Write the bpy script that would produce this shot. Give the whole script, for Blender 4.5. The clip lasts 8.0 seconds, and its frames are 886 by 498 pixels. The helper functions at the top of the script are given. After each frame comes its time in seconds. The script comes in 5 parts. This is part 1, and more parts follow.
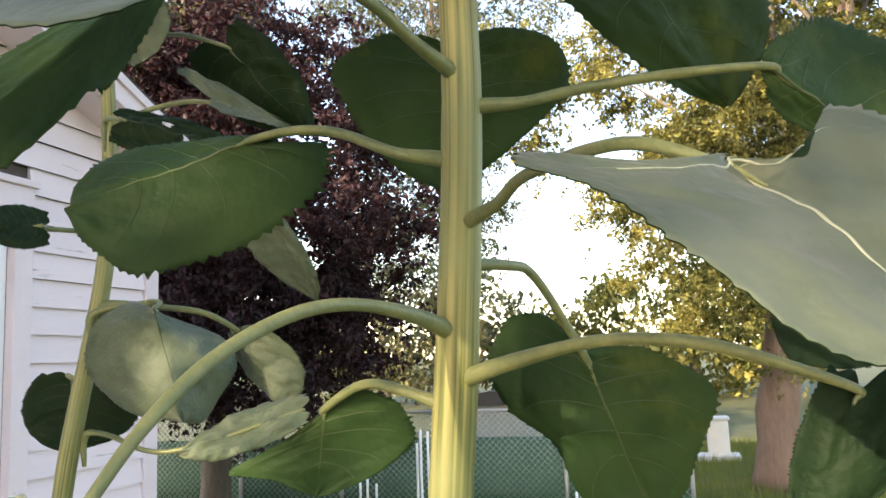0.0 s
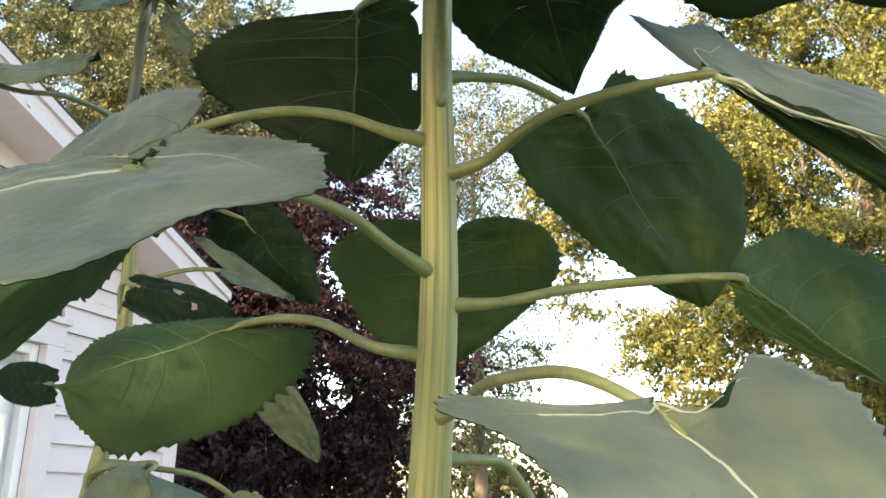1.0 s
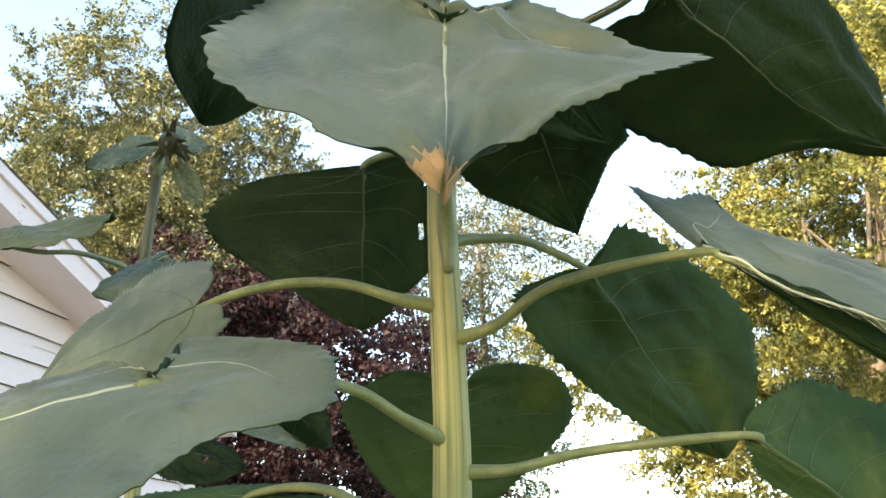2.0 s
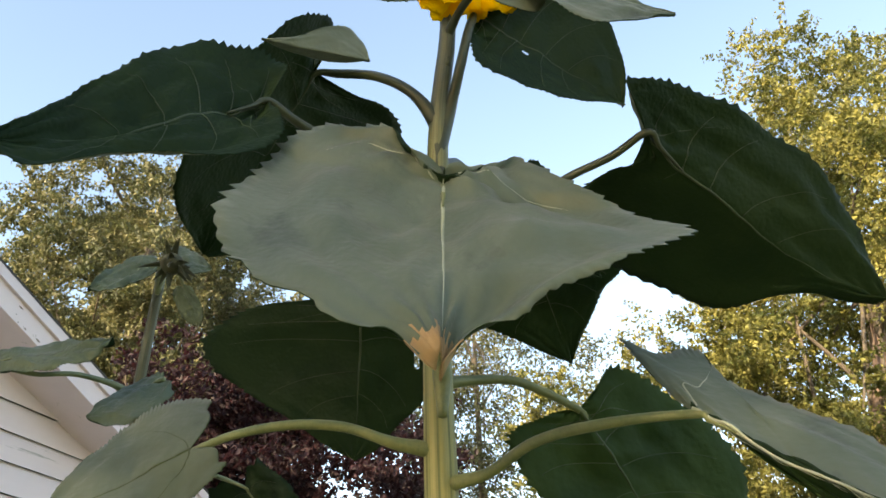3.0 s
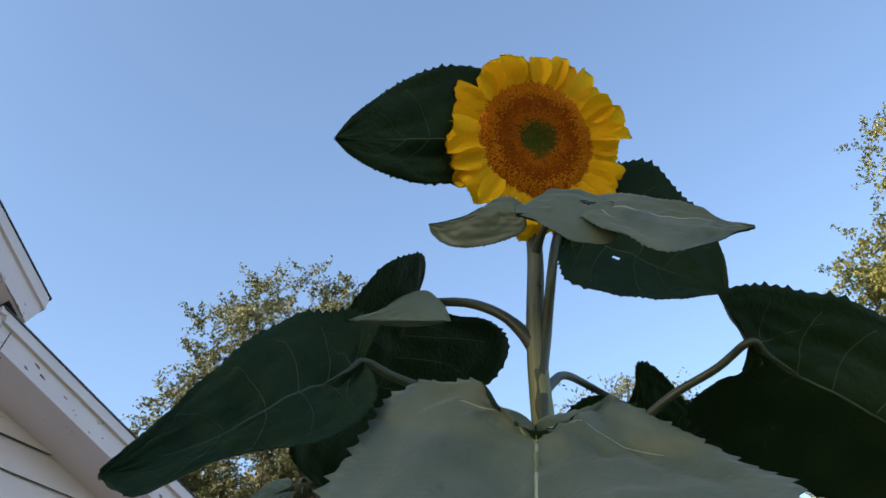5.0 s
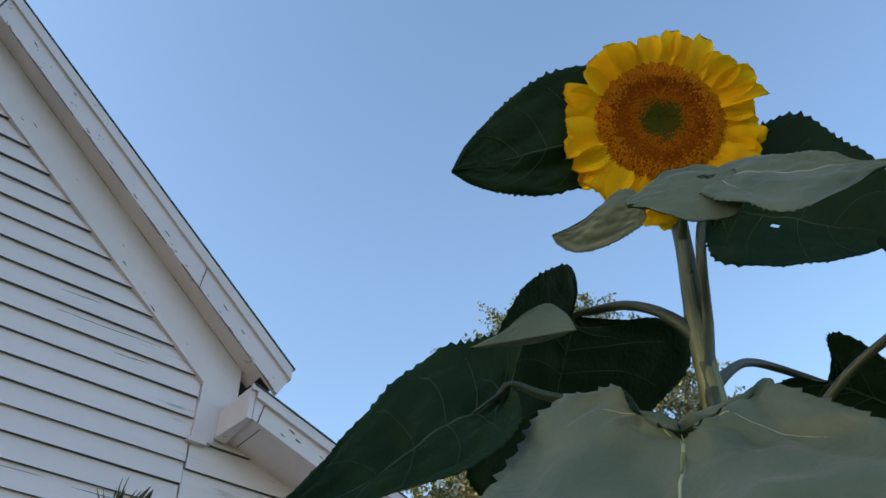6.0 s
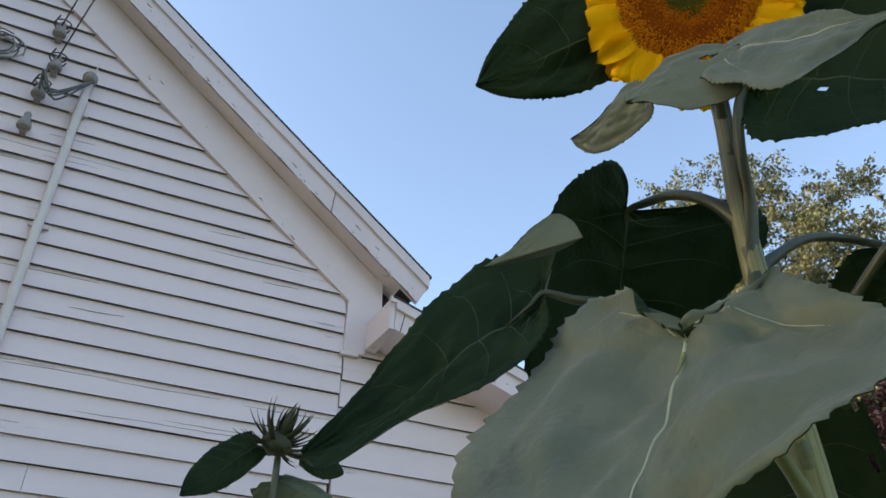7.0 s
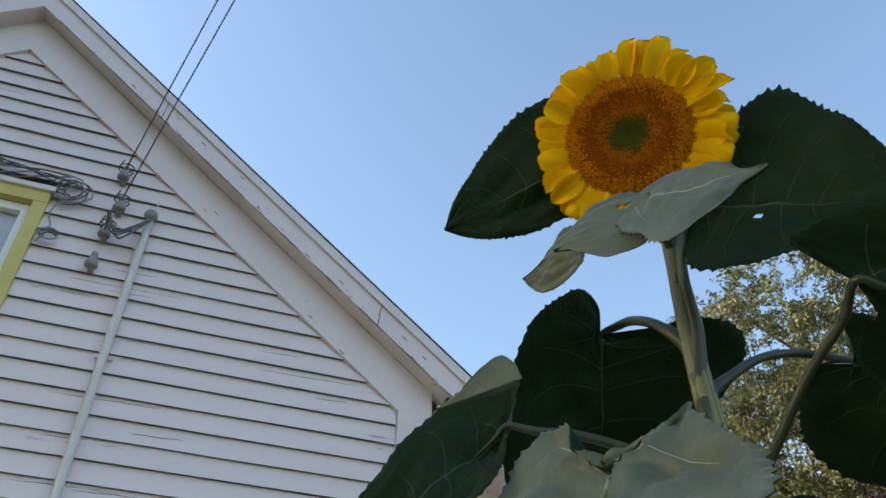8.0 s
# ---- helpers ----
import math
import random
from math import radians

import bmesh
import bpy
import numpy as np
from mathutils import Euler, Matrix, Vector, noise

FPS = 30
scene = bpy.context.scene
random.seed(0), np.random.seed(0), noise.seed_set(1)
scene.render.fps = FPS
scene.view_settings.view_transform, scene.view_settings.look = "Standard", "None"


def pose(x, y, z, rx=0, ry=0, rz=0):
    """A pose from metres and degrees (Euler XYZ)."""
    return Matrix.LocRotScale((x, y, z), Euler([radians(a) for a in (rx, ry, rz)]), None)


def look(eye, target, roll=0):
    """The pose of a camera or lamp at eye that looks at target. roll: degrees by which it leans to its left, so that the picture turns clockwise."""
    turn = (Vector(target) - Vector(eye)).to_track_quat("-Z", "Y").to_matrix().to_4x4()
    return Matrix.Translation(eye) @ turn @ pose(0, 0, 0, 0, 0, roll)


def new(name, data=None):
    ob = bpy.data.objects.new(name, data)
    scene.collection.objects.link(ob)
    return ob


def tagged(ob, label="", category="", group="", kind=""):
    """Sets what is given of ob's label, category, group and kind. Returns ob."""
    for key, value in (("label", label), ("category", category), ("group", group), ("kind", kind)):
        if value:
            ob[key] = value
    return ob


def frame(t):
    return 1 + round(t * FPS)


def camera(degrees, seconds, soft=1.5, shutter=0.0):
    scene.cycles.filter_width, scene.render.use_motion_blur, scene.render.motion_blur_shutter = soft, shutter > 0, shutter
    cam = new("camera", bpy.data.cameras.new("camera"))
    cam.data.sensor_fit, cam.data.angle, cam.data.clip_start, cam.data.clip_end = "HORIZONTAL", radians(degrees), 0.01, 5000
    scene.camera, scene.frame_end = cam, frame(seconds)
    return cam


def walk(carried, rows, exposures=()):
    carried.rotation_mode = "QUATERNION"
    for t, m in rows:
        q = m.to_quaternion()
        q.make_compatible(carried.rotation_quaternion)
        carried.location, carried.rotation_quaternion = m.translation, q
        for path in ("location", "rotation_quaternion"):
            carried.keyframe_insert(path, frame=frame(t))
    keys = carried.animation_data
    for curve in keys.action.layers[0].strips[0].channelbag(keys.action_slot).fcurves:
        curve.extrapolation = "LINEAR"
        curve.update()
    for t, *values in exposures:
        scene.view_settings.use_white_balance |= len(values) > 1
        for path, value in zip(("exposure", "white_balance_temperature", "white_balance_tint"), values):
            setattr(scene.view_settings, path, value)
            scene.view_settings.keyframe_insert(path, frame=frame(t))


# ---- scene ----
cam = camera(57.17, 8.0, soft=1.6)
PATH = [
    (0, -0.9526, -0.2280, 1.5372, 97.61, 2.24, -74.55),
    (0.5, -0.9545, -0.2906, 1.5621, 103.44, 0.14, -72.96),
    (1, -0.9787, -0.3195, 1.6042, 107.07, -0.40, -72.34),
    (1.5, -0.9913, -0.3270, 1.6307, 109.10, 0.05, -72.16),
    (2, -1.0179, -0.3329, 1.6845, 113.83, 1.14, -71.10),
    (2.2, -1.0305, -0.3399, 1.6953, 115.27, 0.84, -71.26),
    (3.3, -1.0851, -0.3634, 1.7612, 122.04, 0.26, -72.21),
    (3.5, -1.0953, -0.3756, 1.7800, 123.41, 0.06, -72.67),
    (4, -1.1308, -0.3788, 1.8276, 127.02, 0.52, -72.78),
    (4.2, -1.1463, -0.4056, 1.8474, 127.78, 0.68, -71.40),
    (5.3, -1.1179, -0.4565, 1.8608, 129.63, 1.55, -54.87),
    (5.5, -1.1101, -0.4617, 1.8616, 130.38, 2.44, -52.40),
    (6, -1.0194, -0.5722, 1.8615, 130.86, -0.87, -38.87),
    (6.2, -0.9561, -0.6263, 1.8759, 127.55, -0.57, -29.99),
    (6.5, -0.9034, -0.6929, 1.8799, 124.84, 0.74, -25.71),
    (7, -0.8733, -0.7136, 1.8871, 122.84, -1.61, -24.74),
    (7.1, -0.8866, -0.7188, 1.8863, 124.55, -2.20, -26.89),
    (7.5, -0.8621, -0.7994, 1.9028, 127.80, -5.20, -19.85),
    (7.7, -0.8222, -0.8508, 1.9006, 129.93, -3.73, -19.60),
    (8, -0.7619, -0.8892, 1.8955, 129.11, -1.83, -18.07),
]
walk(cam, [(t, pose(*p)) for t, *p in PATH],
     exposures=[(0.0, 2.24, 7250, 17), (1.0, 2.52, 7350, 12), (2.0, 2.62, 7250, 8), (2.7, 2.15, 7500, 10), (3.3, 1.88, 7700, 11), (3.5, 1.80, 7500, 11), (4.0, 1.5, 6600, 12), (5.5, 1.25, 6150, 9), (6.0, 1.25, 6150, 6), (7.0, 1.5, 6700, 12), (8.0, 1.40, 6550, 8)])

# ---- light ----
SUN_ELEVATION, SUN_HEADING = 20.0, (0.94, -0.34)          # the low sun stands behind the house and shines this way
world = bpy.data.worlds.new("sky")
scene.world = world
world.use_nodes = True
wn = world.node_tree
wn.nodes.clear()
sky = wn.nodes.new("ShaderNodeTexSky")
sky.sky_type = "NISHITA"
sky.sun_disc = False
sky.sun_elevation = radians(SUN_ELEVATION)
sky.sun_rotation = math.atan2(-SUN_HEADING[0], -SUN_HEADING[1])
sky.altitude, sky.air_density, sky.dust_density, sky.ozone_density = 100, 1.0, 0.9, 0.7
bg = wn.nodes.new("ShaderNodeBackground")
bg.inputs["Strength"].default_value = 0.15
wo = wn.nodes.new("ShaderNodeOutputWorld")
wn.links.new(sky.outputs[0], bg.inputs["Color"])
wn.links.new(bg.outputs[0], wo.inputs["Surface"])

sun = new("sun", bpy.data.lights.new("sun", "SUN"))
sun.data.energy, sun.data.angle, sun.data.color = 2.6, radians(0.6), (1.0, 0.86, 0.64)
sun.matrix_world = look((0, 0, 20), (SUN_HEADING[0], SUN_HEADING[1], 20 - math.tan(radians(SUN_ELEVATION)) * math.hypot(*SUN_HEADING)))

# ---- materials ----
def material(name):
    m = bpy.data.materials.new(name)
    m.use_nodes = True
    nt = m.node_tree
    nt.nodes.clear()
    return m, nt, nt.nodes.new("ShaderNodeOutputMaterial")


def node(nt, kind, **inputs):
    n = nt.nodes.new(kind)
    for k, v in inputs.items():
        n.inputs[k.replace("_", " ")].default_value = v
    return n


def mixed(nt, fac, a, b, blend="MIX"):
    """A colour mix: fac, a and b are sockets or values."""
    n = nt.nodes.new("ShaderNodeMix")
    n.data_type, n.blend_type = "RGBA", blend
    for sock, v in ((n.inputs[0], fac), (n.inputs[6], a), (n.inputs[7], b)):
        if isinstance(v, bpy.types.NodeSocket):
            nt.links.new(v, sock)
        else:
            sock.default_value = v if isinstance(v, (int, float)) else (*v, 1.0)[:4]
    return n.outputs[2]


def ramp(nt, value, a, b):
    n = nt.nodes.new("ShaderNodeMapRange")
    n.inputs[1].default_value, n.inputs[2].default_value = a, b
    nt.links.new(value, n.inputs[0])
    return n.outputs[0]


def noise_of(nt, scale, detail=4.0, rough=0.55, stretch=None, space="Object"):
    if space == "fibre":
        tc = nt.nodes.new("ShaderNodeAttribute")
        tc.attribute_name = "fibre"
        src = tc.outputs["Vector"]
    else:
        tc = nt.nodes.new("ShaderNodeTexCoord")
        src = tc.outputs[space]
    if stretch:
        mp = nt.nodes.new("ShaderNodeMapping")
        mp.inputs["Scale"].default_value = stretch
        nt.links.new(src, mp.inputs["Vector"])
        src = mp.outputs[0]
    n = node(nt, "ShaderNodeTexNoise", Scale=scale, Detail=detail, Roughness=rough)
    nt.links.new(src, n.inputs["Vector"])
    return n.outputs["Fac"]


def bumped(nt, height, strength, distance=0.002):
    b = node(nt, "ShaderNodeBump", Strength=strength, Distance=distance)
    nt.links.new(height, b.inputs["Height"])
    return b.outputs[0]


def plain(name, a, b, scale=8.0, rough=0.6, metal=0.0, bump=0.3, dist=0.002, stretch=None, detail=5.0, spots=None, spec=0.5):
    """Two tones mixed by noise at two scales, with fine relief."""
    m, nt, out = material(name)
    n1, n2 = noise_of(nt, scale, detail, 0.6, stretch), noise_of(nt, scale * 6.3, 3.0, 0.6, stretch)
    col = mixed(nt, ramp(nt, n1, 0.3, 0.7), a, b)
    col = mixed(nt, 0.25, col, mixed(nt, ramp(nt, n2, 0.35, 0.65), a, b))
    if spots:
        s = noise_of(nt, spots[0], 6.0, 0.7, stretch)
        col = mixed(nt, ramp(nt, s, spots[1], spots[1] + 0.04), col, spots[2])
    p = node(nt, "ShaderNodeBsdfPrincipled", Roughness=rough, Metallic=metal)
    p.inputs["Specular IOR Level"].default_value = spec
    nt.links.new(col, p.inputs["Base Color"])
    nt.links.new(bumped(nt, n2, bump, dist), p.inputs["Normal"])
    nt.links.new(p.outputs[0], out.inputs["Surface"])
    return m


def leafy(name, a, b, through_col, share, rough=0.5, scale=14.0, blotch=None, spec=0.5, random_tint=0.0, coat=0.0, edge=(0.3, 0.7), rugged=0.45):
    """Leaf skin: a principled surface mixed with light that passes through the blade."""
    m, nt, out = material(name)
    n1, n2 = noise_of(nt, scale, 4.0), noise_of(nt, scale * 9, 3.0)
    col = mixed(nt, ramp(nt, n1, *edge), a, b)
    thr = mixed(nt, ramp(nt, n1, 0.35, 0.75), through_col, tuple(c * 0.75 for c in through_col))
    if blotch:
        s = ramp(nt, noise_of(nt, blotch[0], 5.0, 0.65), blotch[1] - 0.02, blotch[1] + 0.10)
        col = mixed(nt, s, col, blotch[2])
    if random_tint:
        g = nt.nodes.new("ShaderNodeNewGeometry")
        hsv = node(nt, "ShaderNodeHueSaturation")
        r = nt.nodes.new("ShaderNodeMapRange")
        r.inputs[3].default_value, r.inputs[4].default_value = 1 - random_tint, 1 + random_tint
        nt.links.new(g.outputs["Random Per Island"], r.inputs[0])
        nt.links.new(r.outputs[0], hsv.inputs["Value"])
        nt.links.new(col, hsv.inputs["Color"])
        col = hsv.outputs[0]
    p = node(nt, "ShaderNodeBsdfPrincipled", Roughness=rough)
    p.inputs["Specular IOR Level"].default_value = spec
    p.inputs["Sheen Weight"].default_value = coat
    nt.links.new(col, p.inputs["Base Color"])
    vor = node(nt, "ShaderNodeTexVoronoi", Scale=scale * 11)
    vor.feature = "SMOOTH_F1"
    nt.links.new(nt.nodes["Texture Coordinate"].outputs["Object"], vor.inputs["Vector"])
    both = nt.nodes.new("ShaderNodeMath")
    nt.links.new(n2, both.inputs[0])
    nt.links.new(vor.outputs["Distance"], both.inputs[1])
    coarse = nt.nodes.new("ShaderNodeMath")
    coarse.operation = "MULTIPLY_ADD"
    coarse.inputs[1].default_value = 0.9
    nt.links.new(noise_of(nt, scale * 3.1, 3.0, 0.6), coarse.inputs[0])
    nt.links.new(both.outputs[0], coarse.inputs[2])
    nt.links.new(bumped(nt, coarse.outputs[0], rugged, 0.0032), p.inputs["Normal"])
    t = node(nt, "ShaderNodeBsdfTranslucent")
    nt.links.new(thr, t.inputs["Color"])
    mx = node(nt, "ShaderNodeMixShader", Fac=share)
    nt.links.new(p.outputs[0], mx.inputs[1])
    nt.links.new(t.outputs[0], mx.inputs[2])
    nt.links.new(mx.outputs[0], out.inputs["Surface"])
    return m


def stem_material():
    """Pale green stalk with long yellow and green stripes and rough hairs."""
    m, nt, out = material("sunflower_stalk")
    streak = noise_of(nt, 150.0, 3.0, 0.6, (1.0, 1.0, 0.008), "fibre")
    fine = noise_of(nt, 420.0, 2.0, 0.6, (1.0, 1.0, 0.15), "fibre")
    soft = noise_of(nt, 5.0, 3.0)
    col = mixed(nt, ramp(nt, streak, 0.36, 0.62), (0.085, 0.110, 0.032), (0.30, 0.285, 0.11))
    col = mixed(nt, ramp(nt, soft, 0.4, 0.75), col, (0.21, 0.235, 0.105))
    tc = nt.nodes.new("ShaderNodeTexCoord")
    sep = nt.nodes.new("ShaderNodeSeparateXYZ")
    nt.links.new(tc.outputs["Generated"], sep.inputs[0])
    # young holds the upper stalk's shade, mixed into the colour by height
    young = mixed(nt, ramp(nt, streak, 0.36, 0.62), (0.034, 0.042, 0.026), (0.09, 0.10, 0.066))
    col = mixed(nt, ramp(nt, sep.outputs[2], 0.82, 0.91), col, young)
    p = node(nt, "ShaderNodeBsdfPrincipled", Roughness=0.5)
    nt.links.new(col, p.inputs["Base Color"])
    nt.links.new(bumped(nt, fine, 0.5, 0.001), p.inputs["Normal"])
    nt.links.new(p.outputs[0], out.inputs["Surface"])
    return m


# Upper sides are paled for sky sheen, undersides darkened for shade, in the colour.
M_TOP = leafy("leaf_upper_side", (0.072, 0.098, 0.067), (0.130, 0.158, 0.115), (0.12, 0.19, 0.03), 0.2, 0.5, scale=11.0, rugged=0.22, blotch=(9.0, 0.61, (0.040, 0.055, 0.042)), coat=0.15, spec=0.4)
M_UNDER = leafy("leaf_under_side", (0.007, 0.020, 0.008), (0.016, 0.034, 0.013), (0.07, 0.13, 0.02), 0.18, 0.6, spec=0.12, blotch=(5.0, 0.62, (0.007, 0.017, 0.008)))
# Lit copy of the underside; its yellow blotches stand for patches of sun.
M_UNDER_LIT = leafy("lit_leaf_under_side", (0.014, 0.038, 0.013), (0.036, 0.074, 0.024), (0.17, 0.25, 0.03), 0.20, 0.6, scale=9.0, spec=0.15, blotch=(5.0, 0.58, (0.075, 0.105, 0.024)))
M_TOP2 = leafy("small_leaf_upper_side", (0.075, 0.11, 0.07), (0.14, 0.175, 0.115), (0.13, 0.20, 0.04), 0.2, 0.55, spec=0.3, coat=0.1, blotch=(9.0, 0.62, (0.05, 0.075, 0.045)))
M_VEIN = plain("leaf_vein", (0.036, 0.062, 0.018), (0.070, 0.100, 0.032), 30, 0.5)
# Darker vein copy, paired with the shaded underside.
M_VEIN_DARK = plain("dark_leaf_vein", (0.020, 0.036, 0.012), (0.042, 0.062, 0.022), 30, 0.5)
M_VEIN_PALE = plain("pale_leaf_vein", (0.28, 0.32, 0.22), (0.38, 0.41, 0.30), 30, 0.5)
# Shaded copy of the petiole colour, for leaves high on the stalk.
M_PETIOLE_SHADE = plain("shaded_petiole", (0.020, 0.029, 0.014), (0.042, 0.053, 0.024), 22, 0.5, bump=0.2)
M_STALK = stem_material()
M_PETIOLE = plain("petiole", (0.095, 0.125, 0.052), (0.20, 0.215, 0.092), 26, 0.5, bump=0.4)
M_PETAL = leafy("sunflower_petal", (0.92, 0.50, 0.003), (0.95, 0.60, 0.005), (1.0, 0.60, 0.004), 0.40, 0.7, scale=30, spec=0.12)
M_FLORET = plain("floret_orange", (0.47, 0.150, 0.004), (0.62, 0.240, 0.008), 60, 0.85, bump=0.3, spec=0.08)
M_FLORET_IN = plain("floret_brown", (0.23, 0.050, 0.003), (0.36, 0.098, 0.005), 60, 0.85, bump=0.3, spec=0.08)
M_FLORET_GLOW = plain("floret_rust", (0.36, 0.090, 0.003), (0.46, 0.135, 0.005), 60, 0.85, bump=0.3, spec=0.08)
M_FLORET_MID = plain("floret_green", (0.050, 0.065, 0.008), (0.105, 0.115, 0.016), 60, 0.85, bump=0.6, spec=0.08)
M_BRACT = leafy("bract_green", (0.08, 0.14, 0.05), (0.12, 0.19, 0.07), (0.2, 0.34, 0.06), 0.3, 0.6)
M_BUD = leafy("drying_bud_bracts", (0.035, 0.045, 0.022), (0.075, 0.075, 0.04), (0.10, 0.12, 0.04), 0.15, 0.7)
M_DRYLEAF = leafy("dry_leaf_edge", (0.35, 0.22, 0.12), (0.45, 0.33, 0.18), (0.5, 0.35, 0.1), 0.3, 0.7)
M_PAINT = plain("weathered_white_paint", (0.712, 0.610, 0.640), (0.797, 0.690, 0.720), 3.0, 0.6, bump=0.35, dist=0.003, stretch=(0.07, 1, 1), spots=(26.0, 0.635, (0.42, 0.37, 0.36)))
M_TRIM = plain("white_trim_paint", (0.690, 0.590, 0.618), (0.775, 0.670, 0.700), 2.0, 0.55, bump=0.4, dist=0.004, spots=(16.0, 0.655, (0.44, 0.38, 0.36)))
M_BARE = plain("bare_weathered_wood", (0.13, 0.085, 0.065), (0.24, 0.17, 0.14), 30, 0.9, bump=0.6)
M_GAP = plain("dark_cavity_wood", (0.05, 0.04, 0.035), (0.09, 0.07, 0.06), 10, 0.9)
# Dark edge tone: grime plus the laps' shadow lines, put into the colour.
M_BUTT = plain("dark_board_edge", (0.10, 0.095, 0.09), (0.20, 0.19, 0.18), 12, 0.9)
M_ROOF = plain("asphalt_shingle", (0.035, 0.035, 0.038), (0.07, 0.068, 0.07), 40, 0.9, bump=0.8, dist=0.004)
M_YELLOW = plain("yellow_casing_paint", (0.56, 0.46, 0.14), (0.65, 0.54, 0.20), 6, 0.55)
M_VINYL = plain("white_vinyl_sash", (0.78, 0.78, 0.80), (0.84, 0.84, 0.85), 4, 0.35, bump=0.05)
M_CONDUIT = plain("grey_conduit_paint", (0.60, 0.55, 0.555), (0.70, 0.64, 0.645), 12, 0.5)
M_WIRE = plain("weathered_black_cable", (0.07, 0.07, 0.075), (0.13, 0.13, 0.135), 40, 0.6)
M_INSULATOR = plain("grey_porcelain", (0.20, 0.185, 0.18), (0.34, 0.31, 0.30), 30, 0.45)
M_BARK = plain("grey_brown_bark", (0.10, 0.08, 0.06), (0.20, 0.16, 0.12), 9, 0.9, bump=1.0, dist=0.02, stretch=(1, 1, 0.2))
M_BARK_WARM = plain("pale_pink_bark", (0.15, 0.10, 0.075), (0.26, 0.18, 0.135), 6, 0.85, bump=0.9, dist=0.02, stretch=(1, 1, 0.25))
M_GOLD = leafy("yellow_green_foliage", (0.045, 0.06, 0.018), (0.29, 0.262, 0.075), (0.33, 0.32, 0.065), 0.28, 0.55, scale=2.0, random_tint=0.75, spec=0.3, edge=(0.38, 0.62))
M_PURPLE = leafy("purple_maple_foliage", (0.016, 0.011, 0.014), (0.038, 0.017, 0.019), (0.10, 0.025, 0.028), 0.22, 0.5, scale=1.1, random_tint=0.8, spec=0.25)
M_GREEN = leafy("green_foliage", (0.045, 0.056, 0.024), (0.20, 0.185, 0.085), (0.20, 0.22, 0.07), 0.22, 0.5, scale=2.0, random_tint=0.6, spec=0.4, edge=(0.38, 0.62))
M_GRASS = plain("lawn", (0.055, 0.07, 0.025), (0.12, 0.125, 0.05), 1.2, 0.9, bump=0.8, dist=0.02)
M_BLADE = leafy("grass_blade", (0.11, 0.15, 0.025), (0.24, 0.23, 0.06), (0.25, 0.30, 0.05), 0.3, 0.6, scale=1.0, random_tint=0.3)
M_FENCE = plain("green_fence_fabric", (0.045, 0.12, 0.075), (0.07, 0.16, 0.10), 5, 0.8)
M_METAL = plain("galvanised_steel", (0.45, 0.46, 0.47), (0.60, 0.60, 0.60), 20, 0.4, metal=0.6)
M_SHED = plain("grey_green_shed_paint", (0.26, 0.30, 0.28), (0.34, 0.37, 0.34), 4, 0.7)
M_WHITE = plain("white_plastic", (0.75, 0.75, 0.74), (0.82, 0.82, 0.80), 8, 0.5)


def glass_material():
    m, nt, out = material("window_glass")
    g = node(nt, "ShaderNodeBsdfGlossy", Roughness=0.02)
    g.inputs["Color"].default_value = (0.9, 0.92, 0.95, 1)
    t = node(nt, "ShaderNodeBsdfTransparent")
    mx = node(nt, "ShaderNodeMixShader", Fac=0.08)
    nt.links.new(t.outputs[0], mx.inputs[1])
    nt.links.new(g.outputs[0], mx.inputs[2])
    nt.links.new(mx.outputs[0], out.inputs["Surface"])
    return m


M_GLASS = glass_material()
M_BLIND = plain("pale_curtain", (0.36, 0.345, 0.41), (0.54, 0.51, 0.58), 3, 0.8, stretch=(1, 1, 6))

# ---- building blocks ----
V = Vector
UP = V((0, 0, 1))


def tags(ob, label="", category="", group="", kind=""):
    return tagged(ob, label, category, group, kind)


def thing(name, place, label, category, group="", kind=""):
    ob = new(name)
    ob.location = place
    ob.empty_display_size = 0.1
    return tags(ob, label, category, group, kind)


def part(name, bm, mat, parent, label="", smooth=True, mods=()):
    """Links a bmesh, or a mesh that is ready, as one mesh object under a thing or a part. Its points are given in the world."""
    if isinstance(bm, bmesh.types.BMesh):
        me = bpy.data.meshes.new(name)
        bm.to_mesh(me)
        bm.free()
    else:
        me = bm
    for m in (mat if isinstance(mat, (list, tuple)) else [mat]):
        if me.materials.find(m.name) < 0:
            me.materials.append(m)
    if smooth:
        me.polygons.foreach_set("use_smooth", [True] * len(me.polygons))
    ob = new(name, me)
    if parent is not None:
        ob.parent = parent
        base = parent.location.copy()
        up = parent.parent
        while up is not None:
            base += up.location
            up = up.parent
        ob.location = -base if parent.parent is None else V((0, 0, 0))
    if label:
        ob["label"] = label
    return ob


def mesh_of(verts, faces, name="mesh"):
    me = bpy.data.meshes.new(name)
    me.from_pydata([tuple(v) for v in verts], [], faces)
    me.update()
    return me


def spline(points, per=8):
    """Catmull-Rom through the points."""
    pts = [V(p) for p in points]
    pts = [pts[0] * 2 - pts[1]] + pts + [pts[-1] * 2 - pts[-2]]
    out = []
    for i in range(1, len(pts) - 2):
        a, b, c, d = pts[i - 1:i + 3]
        for k in range(per):
            t = k / per
            out.append(0.5 * (2 * b + (c - a) * t + (2 * a - 5 * b + 4 * c - d) * t * t + (3 * b - a - 3 * c + d) * t ** 3))
    out.append(pts[-2].copy())
    return out


